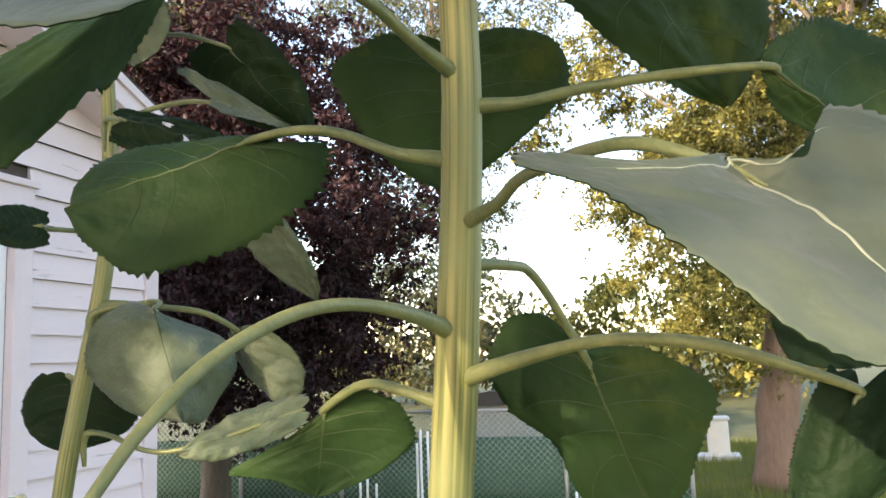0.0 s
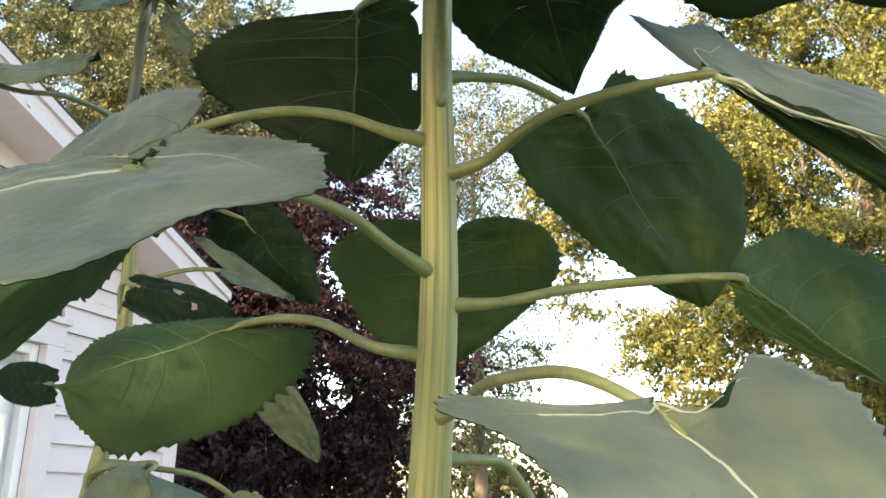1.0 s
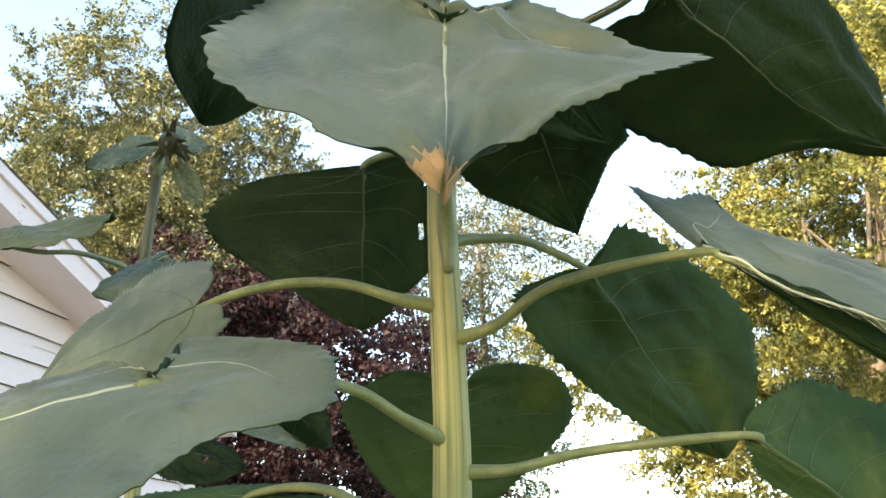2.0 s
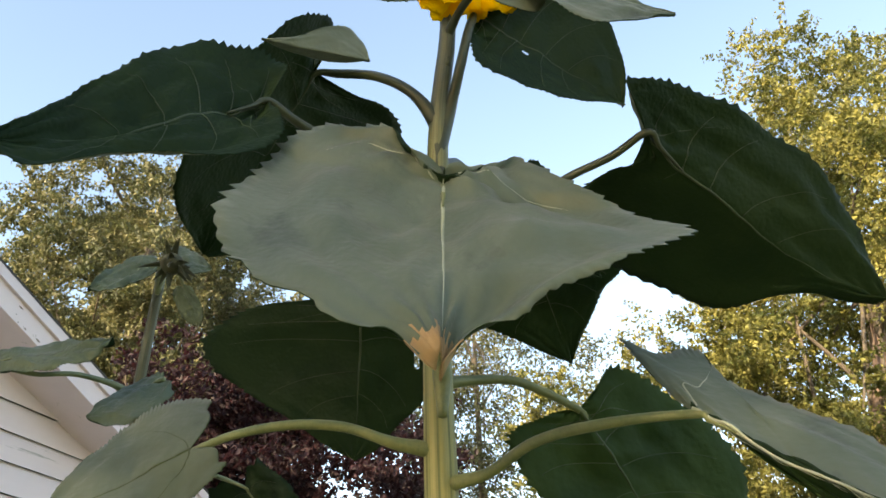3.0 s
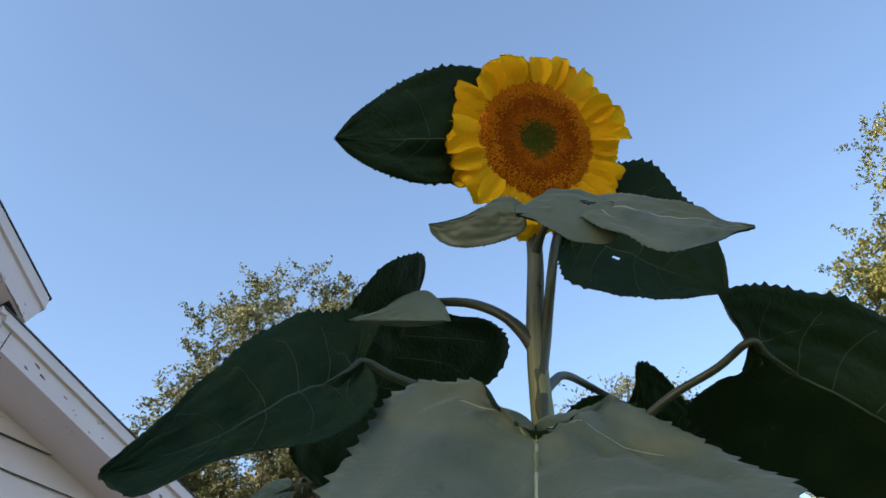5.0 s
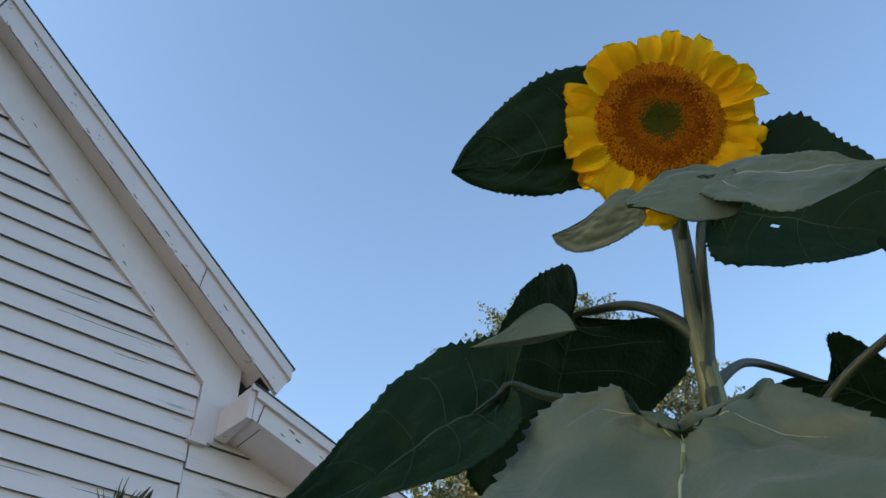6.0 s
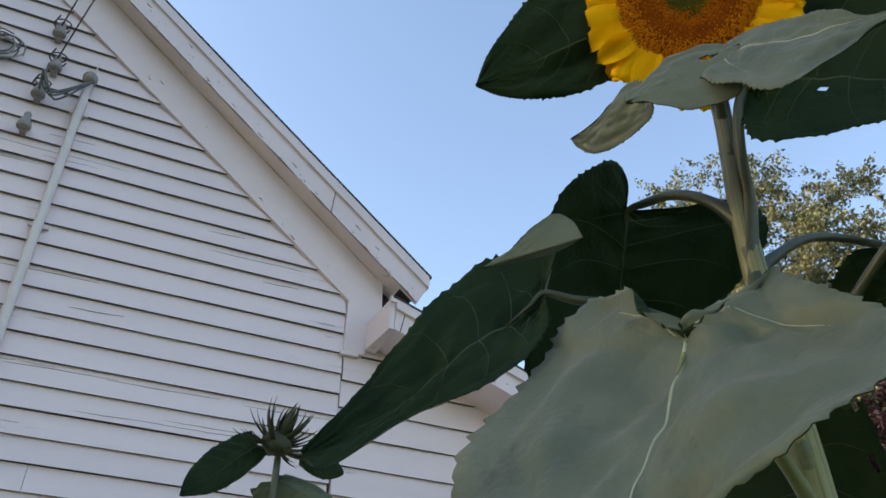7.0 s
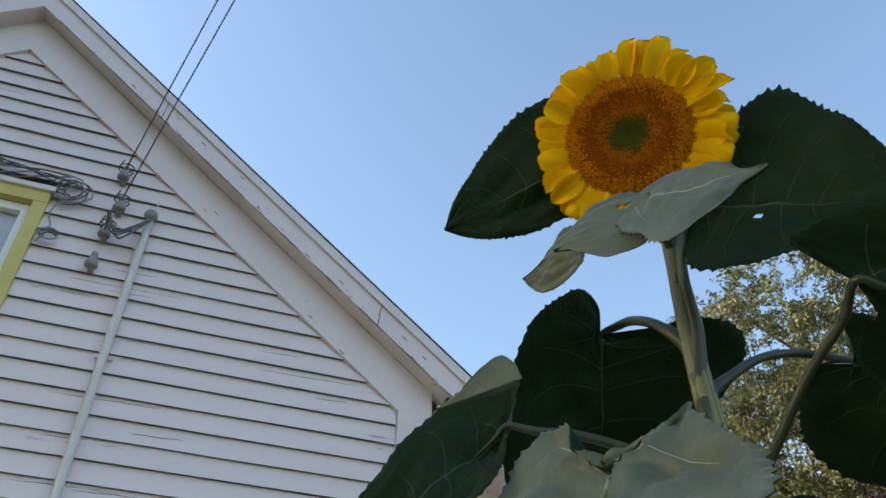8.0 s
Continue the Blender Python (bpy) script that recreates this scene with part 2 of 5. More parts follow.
def tube_data(points, radii, sides=10, ridge=0.0, ridges=7, lumps=0.0, flat=1.0):
    """Rings along the points; the radii run evenly from first to last. Returns verts and faces."""
    n = len(points)
    verts, faces = [], []
    tan = [(points[min(i + 1, n - 1)] - points[max(i - 1, 0)]).normalized() for i in range(n)]
    ref = V((1, 0, 0)) if abs(tan[0].x) < 0.8 else V((0, 1, 0))
    side = tan[0].cross(ref).normalized()
    for i, p in enumerate(points):
        side = (side - tan[i] * side.dot(tan[i])).normalized()
        other = tan[i].cross(side)
        f = i / max(n - 1, 1) * (len(radii) - 1)
        k = min(int(f), len(radii) - 2) if len(radii) > 1 else 0
        r = radii[0] if len(radii) == 1 else radii[k] + (radii[k + 1] - radii[k]) * (f - k)
        for j in range(sides):
            a = 2 * math.pi * j / sides
            rr = r * (1 + ridge * math.cos(ridges * a + 0.4 * math.sin(3 * i / n * 6)))
            if lumps:
                rr *= 1 + lumps * noise.noise(p * 18 + V((math.cos(a), math.sin(a), 0)) * 1.3)
            verts.append(p + side * (math.cos(a) * rr * flat) + other * (math.sin(a) * rr))
    for i in range(n - 1):
        for j in range(sides):
            faces.append((i * sides + j, i * sides + (j + 1) % sides, (i + 1) * sides + (j + 1) % sides, (i + 1) * sides + j))
    faces.append(tuple(range(sides))[::-1])
    faces.append(tuple(range((n - 1) * sides, n * sides)))
    return verts, faces


def tube(points, radii, sides=10, per=8, **kw):
    return mesh_of(*tube_data(spline(points, per), radii, sides, **kw))


def add_box(bm, lo, hi, bevel=0.0):
    lo, hi = V(lo), V(hi)
    made = bmesh.ops.create_cube(bm, size=1.0, matrix=Matrix.LocRotScale((lo + hi) / 2, None, hi - lo))
    if bevel:
        edges = list({e for v in made["verts"] for e in v.link_edges})
        bmesh.ops.bevel(bm, geom=edges, offset=bevel, segments=2, profile=0.5, affect="EDGES")
    return bm


def box(lo, hi, bevel=0.0):
    return add_box(bmesh.new(), lo, hi, bevel)


def add_prism(bm, outline, y0, y1):
    """A plate with the outline given in x and z, from y0 to y1."""
    a = [bm.verts.new((x, y0, z)) for x, z in outline]
    b = [bm.verts.new((x, y1, z)) for x, z in outline]
    n = len(a)
    bm.faces.new(a)
    bm.faces.new(b[::-1])
    for i in range(n):
        bm.faces.new((a[i], b[i], b[(i + 1) % n], a[(i + 1) % n]))
    bmesh.ops.recalc_face_normals(bm, faces=bm.faces)
    return bm


def prism(outline, y0, y1):
    return add_prism(bmesh.new(), outline, y0, y1)


# ---- sunflower parts ----
def width_at(u, sharp=0.85):
    return ((max(u, 0) + 0.12) ** 0.55 * max(1 - u, 0) ** sharp) / (0.44 ** 0.55 * 0.68 ** sharp)


def sunflower_leaf(plant, node_at, way, base, tip, left, right, face, arch=0.0, lobe=0.24, wave=0.010, curl=0.0, tooth=0.02,
                   top=None, under=None, stem=(0.0068, 0.0050), label="", seed=1, vein=1.0, holes=(), sharp=0.85, hump=0.3, veins=True,
                   edges=None, dry=0.0, rumple=1.0, fold=0.0, pale=False, shaded_stem=False, sag=None, lighter=False, fan=0.0, pull=None):
    """A heart-shaped, toothed leaf on its petiole. base is where blade and petiole meet, tip the end of the midrib, left and right the
    ends of its widest part; face points out of the upper side. The petiole runs from node_at through the points of way. edges gives
    the outline of each side by a few (along, across) points; dry browns the tip; fold bends the basal lobes back along
    their veins; fan is the share of the outline whose veins all spring from the base; pull
    draws both basal lobes that way."""
    rnd = random.Random(seed)
    base, tip, left, right, face = V(base), V(tip), V(left), V(right), V(face).normalized()
    span = (tip - base).length
    ctrl = (base + tip) / 2 + face * arch * span
    at = 0.32
    toothy = tooth * min(1.0, 0.14 / max((left - right).length, 0.05) + 0.35)
    ph = rnd.uniform(0, 6)

    def mid(u):
        if u >= 0:
            return base * (1 - u) ** 2 + ctrl * (2 * u * (1 - u)) + tip * u * u
        return base + (ctrl - base) * 2 * u

    e_left, e_right = left - mid(at), right - mid(at)
    rims = None
    if edges:
        rims = []
        for side in edges:
            line = spline([V((0, 0, 0))] + [V((u, v, 0)) for u, v in side] + [V((1, 0, 0))], 14)
            run = [0.0]
            for a, b in zip(line, line[1:]):
                run.append(run[-1] + (b - a).length)
            rims.append((line, [q / run[-1] for q in run]))

    def rim(u, k):
        """The edge beside the row u: its place along and across."""
        if rims is None:
            return u - lobe * ((1 - hump) + hump * 0.0) * (1 - min(u, 1)) ** 3, width_at(u, sharp)
        line, run = rims[k]
        x = min(max(u, 0.0), 1.0)
        n = next((q for q in range(1, len(run)) if run[q] >= x), len(run) - 1)
        f = (x - run[n - 1]) / max(run[n] - run[n - 1], 1e-6)
        p = line[n - 1].lerp(line[n], f)
        return p.x, p.y

    def relief(u, a, k):
        puff = abs(math.sin(math.pi * (u - 0.22 * a + 0.04 + 0.01 * math.sin(7 * a + ph)) / 0.125)) - 0.5
        z = rumple * span * (0.030 * noise.noise(V((u * 3.4 + ph, a * 2.2 * (1 if k else -1), ph))) + 0.013 * noise.noise(V((u * 11 + ph, a * 7 * (1 if k else -1), ph))))
        z += span * 0.0050 * (0.5 + rumple) * puff * min(1, 4 * a) * (1 - a * 0.5) * (1 - u)
        z += span * 0.014 * math.sin(min(a * 1.4, 1.0) * math.pi) * (1 - u)
        z += wave * span * a * math.sin(11 * u + ph + (0 if k else 1.7)) + curl * span * a * a
        if fold and u < 0.42:
            z -= fold * span * max(0.0, (0.42 - u) / 0.42) ** 1.2 * a * a
        return z

    def surf(u, v):
        a, k = abs(v), 0 if v < 0 else 1
        pu, pw = rim(u, k)
        e = e_right if k else e_left
        if rims is None:
            p = u - lobe * ((1 - hump) * a ** 1.3 + hump * 1.2 * math.sin(math.pi * min(a / 0.8, 1.0))) * (1 - min(u, 1)) ** 3
            w = pw * a
        else:
            um = (max(0.0, u - fan) / (1 - fan)) ** 1.25
            p, w = um + (pu - um) * a ** 1.15, pw * a
        q = mid(p) + e * w + face * relief(u, min(a, 1.0), k)
        if pull and u < 0.45:
            q += V(pull) * ((0.45 * a ** 0.7 if k else a ** 1.1) * math.sin(math.pi * u / 0.45))
        if sag and u > 0.45:
            q += V(sag) * (a * a * math.sin(math.pi * (u - 0.45) / 0.55))
        return q

    nu, nv = (120, 14) if edges else (84, 10)
    cols = [-(1 - (k / nv)) for k in range(nv)] + [0.0] + [(k + 1) / nv for k in range(nv)]
    w = len(cols)
    verts, faces = [], []
    for i in range(nu + 1):
        u = i / nu * 0.995
        for v in cols:
            vv = v
            if abs(v) == 1.0:
                saw = (1.3 if i % 3 == 1 else -0.5 if i % 3 == 2 else 0.1) if edges else (1.3 if i % 2 else -0.7)
                vv = v * (1 + toothy * (saw * rnd.choice((0.15, 0.5, 0.8, 1.1, 1.5)) + 1.3 * noise.noise(V((u * 9, v, ph)))) * (0.4 + width_at(u)))
            verts.append(surf(u, vv))
    kinds = []
    for i in range(nu):
        for j in range(w - 1):
            uu, vm = (i + 0.5) / nu, (cols[j] + cols[j + 1]) / 2
            ragged = 0.35 * noise.noise(V((uu * 22, vm * 14, ph)))
            if any((uu - hu) ** 2 * 1.2 + (vm - hv) ** 2 * 0.5 < (hr * (1 + ragged)) ** 2 for hu, hv, hr in holes):
                continue
            faces.append((i * w + j, i * w + j + 1, (i + 1) * w + j + 1, (i + 1) * w + j))
            kinds.append(2 if dry and uu + 0.10 * ragged > 1 - dry else 0)
    me = mesh_of(verts, faces, "leaf")
    if dry:
        me.polygons.foreach_set("material_index", kinds)
    if sum((f.normal * f.area).dot(face) for f in me.polygons) < 0:
        me.flip_normals()
    # lower leaves take the lit copy of the underside, upper ones the shaded one
    blade = part("leaf", me, [top or M_TOP, under or (M_UNDER_LIT if lighter else M_UNDER)] + ([M_DRYLEAF, M_DRYLEAF] if dry else []), plant, label)
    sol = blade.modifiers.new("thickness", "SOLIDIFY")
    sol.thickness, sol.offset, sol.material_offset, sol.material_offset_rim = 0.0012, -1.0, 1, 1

    def skin(u, v):
        """A point of the blade between its vertices."""
        x, y = min(max(u / 0.995, 0), 0.9999) * nu, (v + 1) * nv
        i, j = int(x), min(int(y), w - 2)
        fx, fy = x - i, y - j
        q = [verts[i * w + j], verts[i * w + j + 1], verts[(i + 1) * w + j], verts[(i + 1) * w + j + 1]]
        return (q[0] * (1 - fy) + q[1] * fy) * (1 - fx) + (q[2] * (1 - fy) + q[3] * fy) * fx

    if veins:
        vs, fs = [], []
        runs = [([(fan + (1 - fan) * k / 40 * 0.93, 0.0) for k in range(1 if fan else 0, 41)], 0.0024, 0.0005)]
        for sg in (-1, 1):
            runs.append(([(0.015 + 0.40 * (k / 30) ** 1.15, sg * 0.78 * (k / 30)) for k in range(31)], 0.0014, 0.0005))
            for q in range(5):                     # finer side veins that bend towards the tip
                u0, bend = fan + (1 - fan) * (0.10 + 0.14 * q) + rnd.uniform(-0.02, 0.02), rnd.uniform(0.09, 0.14)
                runs.append(([(min(u0 + bend * (k / 16) ** 1.4, 0.97), sg * (0.02 + 0.80 * k / 16)) for k in range(17)], 0.0009 - 0.0001 * q, 0.0003))
        for run, r0, r1 in runs:
            r0 *= vein * min(1.0, span / 0.22 + 0.2)
            tv, tf = tube_data([skin(u, v) - face * (0.0006 if r1 > 0.0004 else 0.0021) for u, v in run], [r0, r0 * 0.8, r1], 5)
            k0 = len(vs)
            vs += tv
            fs += [tuple(k0 + q for q in f) for f in tf]
        part("venation", mesh_of(vs, fs, "venation"), M_VEIN_PALE if pale else M_VEIN if lighter else M_VEIN_DARK, blade)
    if node_at is not None:
        pts = [V(node_at) - UP * 0.055, V(node_at) + UP * 0.004] + [V(q) for q in way] + [base - face * 0.004, mid(0.07) - face * 0.002, mid(0.18) - face * 0.001]
        # upper petioles carry their shade in the colour
        part("petiole", tube(pts, [stem[0] * 0.8, stem[0] * 1.75, stem[0] * 1.08, stem[0], stem[0] * 0.95, stem[1], stem[1] * 0.6, 0.0012], 9, 7, lumps=0.06), M_PETIOLE_SHADE if shaded_stem else M_PETIOLE, plant)
    return blade

# ---- ground ----
def ground():
    bm = bmesh.new()
    bmesh.ops.create_grid(bm, x_segments=120, y_segments=120, size=60)
    for v in bm.verts:
        s = 1 if max(abs(v.co.x), abs(v.co.y)) < 59 else 12
        v.co.x, v.co.y = v.co.x * s, v.co.y * s
        v.co.z = 0.05 * noise.noise(v.co * 0.35) if s == 1 else 0.0
    return tags(part("ground", bm, M_GRASS, None), "rough lawn of mixed green and yellow grass", "ground", kind="structure")


ground()

# ---- house ----
WALL_Y, SLOPE = 2.40, 0.80
MIDDLE = -2.12                     # the gable's middle
CORNER, LEAN_CORNER = 0.07, 2.81   # ends of the gable wall and of the lean-to's wall
LEAN_SLOPE = 0.335


def frieze_z(x):
    """Lower edge of the gable's frieze board."""
    return 3.622 - 0.797 * (abs(x - MIDDLE) + MIDDLE - 0.075)


def roof_z(x):
    return 3.807 - SLOPE * (abs(x - MIDDLE) + MIDDLE - 0.366)


def lean_z(x):
    """Upper edge of the lean-to's rake."""
    return 3.58 - LEAN_SLOPE * (x - 0.19)


LEFT = 2 * MIDDLE - CORNER
WIN = (-2.52, -1.72, 3.08, 4.45)       # upper window with its casing: x from, to, z from, to
LOW = (1.02, 1.92, 0.80, 2.33)         # lower window


def house_walls():
    wall = thing("wall_gable", (MIDDLE, WALL_Y, 0), "white clapboard gable wall with weathered paint and dark joints", "wall", kind="structure")
    bm = bmesh.new()
    y0, y1 = WALL_Y + 0.014, WALL_Y + 0.16
    top = lambda x: frieze_z(x) + 0.2
    w = WIN
    add_prism(bm, [(LEFT, 0), (w[0] + 0.06, 0), (w[0] + 0.06, top(w[0])), (LEFT, top(LEFT))], y0, y1)
    add_prism(bm, [(w[0] + 0.06, 0), (w[1] - 0.06, 0), (w[1] - 0.06, w[2]), (w[0] + 0.06, w[2])], y0, y1)
    add_prism(bm, [(w[0] + 0.06, w[3] - 0.06), (w[1] - 0.06, w[3] - 0.06), (w[1] - 0.06, top(w[1])), (MIDDLE, top(MIDDLE)), (w[0] + 0.06, top(w[0]))], y0, y1)
    add_prism(bm, [(w[1] - 0.06, 0), (CORNER, 0), (CORNER, top(CORNER)), (w[1] - 0.06, top(w[1]))], y0, y1)
    part("sheathing", bm, M_GAP, wall, smooth=False)
    lean = thing("wall_lean_to", (1.4, WALL_Y, 0), "white clapboard wall of the lean-to", "wall", kind="structure")
    bm = bmesh.new()
    q = LOW
    add_prism(bm, [(CORNER + 0.001, 0), (q[0] + 0.06, 0), (q[0] + 0.06, lean_z(q[0]) - 0.1), (CORNER, lean_z(CORNER) - 0.1)], y0, y1)
    add_prism(bm, [(q[0] + 0.06, 0), (q[1] - 0.06, 0), (q[1] - 0.06, q[2]), (q[0] + 0.06, q[2])], y0, y1)
    add_prism(bm, [(q[0] + 0.06, q[3]), (q[1] - 0.06, q[3]), (q[1] - 0.06, lean_z(q[1]) - 0.1), (q[0] + 0.06, lean_z(q[0]) - 0.1)], y0, y1)
    add_prism(bm, [(q[1] - 0.06, 0), (LEAN_CORNER, 0), (LEAN_CORNER, lean_z(LEAN_CORNER) - 0.1), (q[1] - 0.06, lean_z(q[1]) - 0.1)], y0, y1)
    add_box(bm, (LEAN_CORNER - 0.15, WALL_Y + 0.16, 0), (LEAN_CORNER, WALL_Y + 5, lean_z(LEAN_CORNER) - 0.1))
    add_box(bm, (LEFT, WALL_Y + 4.9, 0), (LEAN_CORNER, WALL_Y + 5.05, 2.6))
    add_box(bm, (LEFT, WALL_Y + 0.16, 0), (LEFT + 0.15, WALL_Y + 5, 3.4))
    part("sheathing", bm, M_GAP, lean, smooth=False)
    return wall, lean


def house_roofs():
    y0, y1 = WALL_Y - 0.135, WALL_Y + 5.2
    for sg in (1, -1):
        fx = lambda x: MIDDLE + sg * (x - MIDDLE)
        roof = thing("roof", (fx(-0.9), WALL_Y + 2, 4.5), "dark asphalt shingle roof slope with white painted rake boards", "roof", kind="structure")
        e = 0.366 + 0.010
        bm = prism([(fx(MIDDLE), roof_z(MIDDLE)), (fx(e), roof_z(e)), (fx(e), roof_z(e) + 0.007), (fx(MIDDLE), roof_z(MIDDLE) + 0.007)], y0 - 0.017, y1)
        part("shingles", bm, M_ROOF, roof, smooth=False)
        e = 0.366
        bm = prism([(fx(MIDDLE), roof_z(MIDDLE) - 0.004), (fx(e), roof_z(e) - 0.004), (fx(e), roof_z(e) - 0.06), (fx(MIDDLE), roof_z(MIDDLE) - 0.06)], y0 - 0.014, y0 + 0.03)
        part("rake_moulding", bm, M_TRIM, roof, smooth=False)
        bm = prism([(fx(MIDDLE), roof_z(MIDDLE) - 0.05), (fx(e), roof_z(e) - 0.05), (fx(e - 0.05), roof_z(e - 0.05) - 0.185), (fx(MIDDLE), roof_z(MIDDLE) - 0.185)], y0, y0 + 0.022)
        part("rake_board", bm, M_TRIM, roof, smooth=False)
        for jx in (-1.35, -0.12):
            bm = prism([(fx(jx), roof_z(jx) - 0.062), (fx(jx + 0.004), roof_z(jx) - 0.062), (fx(jx - 0.006), roof_z(jx) - 0.18), (fx(jx - 0.010), roof_z(jx) - 0.18)], y0 - 0.0015, y0 + 0.004)
            part("board_joint", bm, M_GAP, roof, smooth=False)
        bm = prism([(fx(MIDDLE), roof_z(MIDDLE) - 0.15), (fx(0.24), roof_z(0.24) - 0.15), (fx(0.24), roof_z(0.24) - 0.175), (fx(MIDDLE), roof_z(MIDDLE) - 0.175)], y0 + 0.022, WALL_Y + 0.02)
        part("soffit", bm, M_TRIM, roof, "white soffit boards with peeling paint", smooth=False)
        bm = prism([(fx(MIDDLE), frieze_z(MIDDLE)), (fx(CORNER - 0.04), frieze_z(CORNER - 0.04)), (fx(CORNER - 0.04), 3.405), (fx(CORNER + 0.05), 3.405), (fx(CORNER + 0.112), 3.50), (fx(CORNER + 0.122), 3.62), (fx(CORNER + 0.112), roof_z(CORNER + 0.112) - 0.15), (fx(MIDDLE), roof_z(MIDDLE) - 0.15)],
                   WALL_Y - 0.026, WALL_Y + 0.013)
        part("frieze_board", bm, M_TRIM, roof, smooth=False)
    lean = thing("lean_to_roof", (1.5, WALL_Y + 2, 3.1), "low lean-to roof with a boxed white rake and dark shingles", "roof", kind="structure")
    a, b, yo = 0.175, 2.83, WALL_Y - 0.25
    part("shingles", prism([(a - 0.02, lean_z(a)), (b + 0.05, lean_z(b + 0.05)), (b + 0.05, lean_z(b + 0.05) + 0.009), (a - 0.02, lean_z(a) + 0.009)], yo - 0.019, y1), M_ROOF, lean, smooth=False)
    part("rake_board", prism([(a, lean_z(a) - 0.003), (b, lean_z(b) - 0.003), (b, lean_z(b) - 0.14), (a, lean_z(a) - 0.14)], yo, yo + 0.024), M_TRIM, lean, smooth=False)
    part("rake_moulding", prism([(a, lean_z(a) - 0.003), (b + 0.01, lean_z(b) - 0.006), (b + 0.01, lean_z(b) - 0.05), (a, lean_z(a) - 0.05)], yo - 0.016, yo), M_TRIM, lean, smooth=False)
    part("soffit", prism([(a, lean_z(a) - 0.115), (b, lean_z(b) - 0.115), (b, lean_z(b) - 0.135), (a, lean_z(a) - 0.135)], yo + 0.024, WALL_Y + 0.02), M_TRIM, lean, "wide white soffit", smooth=False)
    bm = bmesh.new()                    # the end board leans back towards the wall
    corners = [bm.verts.new(v) for v in ((a - 0.024, yo, lean_z(a) + 0.002), (a - 0.003, yo, lean_z(a) + 0.002), (a - 0.003, yo, lean_z(a) - 0.142), (a - 0.024, yo, lean_z(a) - 0.142),
                                         (a - 0.050, WALL_Y - 0.03, lean_z(a) - 0.030), (a - 0.003, WALL_Y - 0.03, lean_z(a) - 0.030), (a - 0.003, WALL_Y - 0.03, lean_z(a) - 0.165), (a - 0.050, WALL_Y - 0.03, lean_z(a) - 0.155))]
    for q in ((0, 1, 2, 3), (7, 6, 5, 4), (0, 4, 5, 1), (1, 5, 6, 2), (2, 6, 7, 3), (3, 7, 4, 0)):
        bm.faces.new([corners[i] for i in q])
    part("end_board", bm, M_TRIM, lean, "chipped white end board", smooth=False)
    part("end_strip", prism([(a - 0.028, lean_z(a) + 0.006), (a + 0.004, lean_z(a) + 0.006), (a + 0.004, lean_z(a) - 0.020), (a - 0.028, lean_z(a) - 0.020)], yo - 0.014, yo + 0.004), M_TRIM, lean, smooth=False)
    for jx, lo, hi in ((0.215, 0.052, 0.136), (0.95, 0.052, 0.136)):
        part("board_joint", prism([(jx, lean_z(jx) - lo), (jx + 0.004, lean_z(jx) - lo), (jx - 0.012, lean_z(jx) - hi), (jx - 0.017, lean_z(jx) - hi)], yo - 0.0012, yo + 0.003), M_GAP, lean, smooth=False)
    part("soffit_joint", box((a + 0.055, yo + 0.03, lean_z(a + 0.055) - 0.1365), (a + 0.059, WALL_Y - 0.02, lean_z(a + 0.055) - 0.131)), M_GAP, lean, smooth=False)


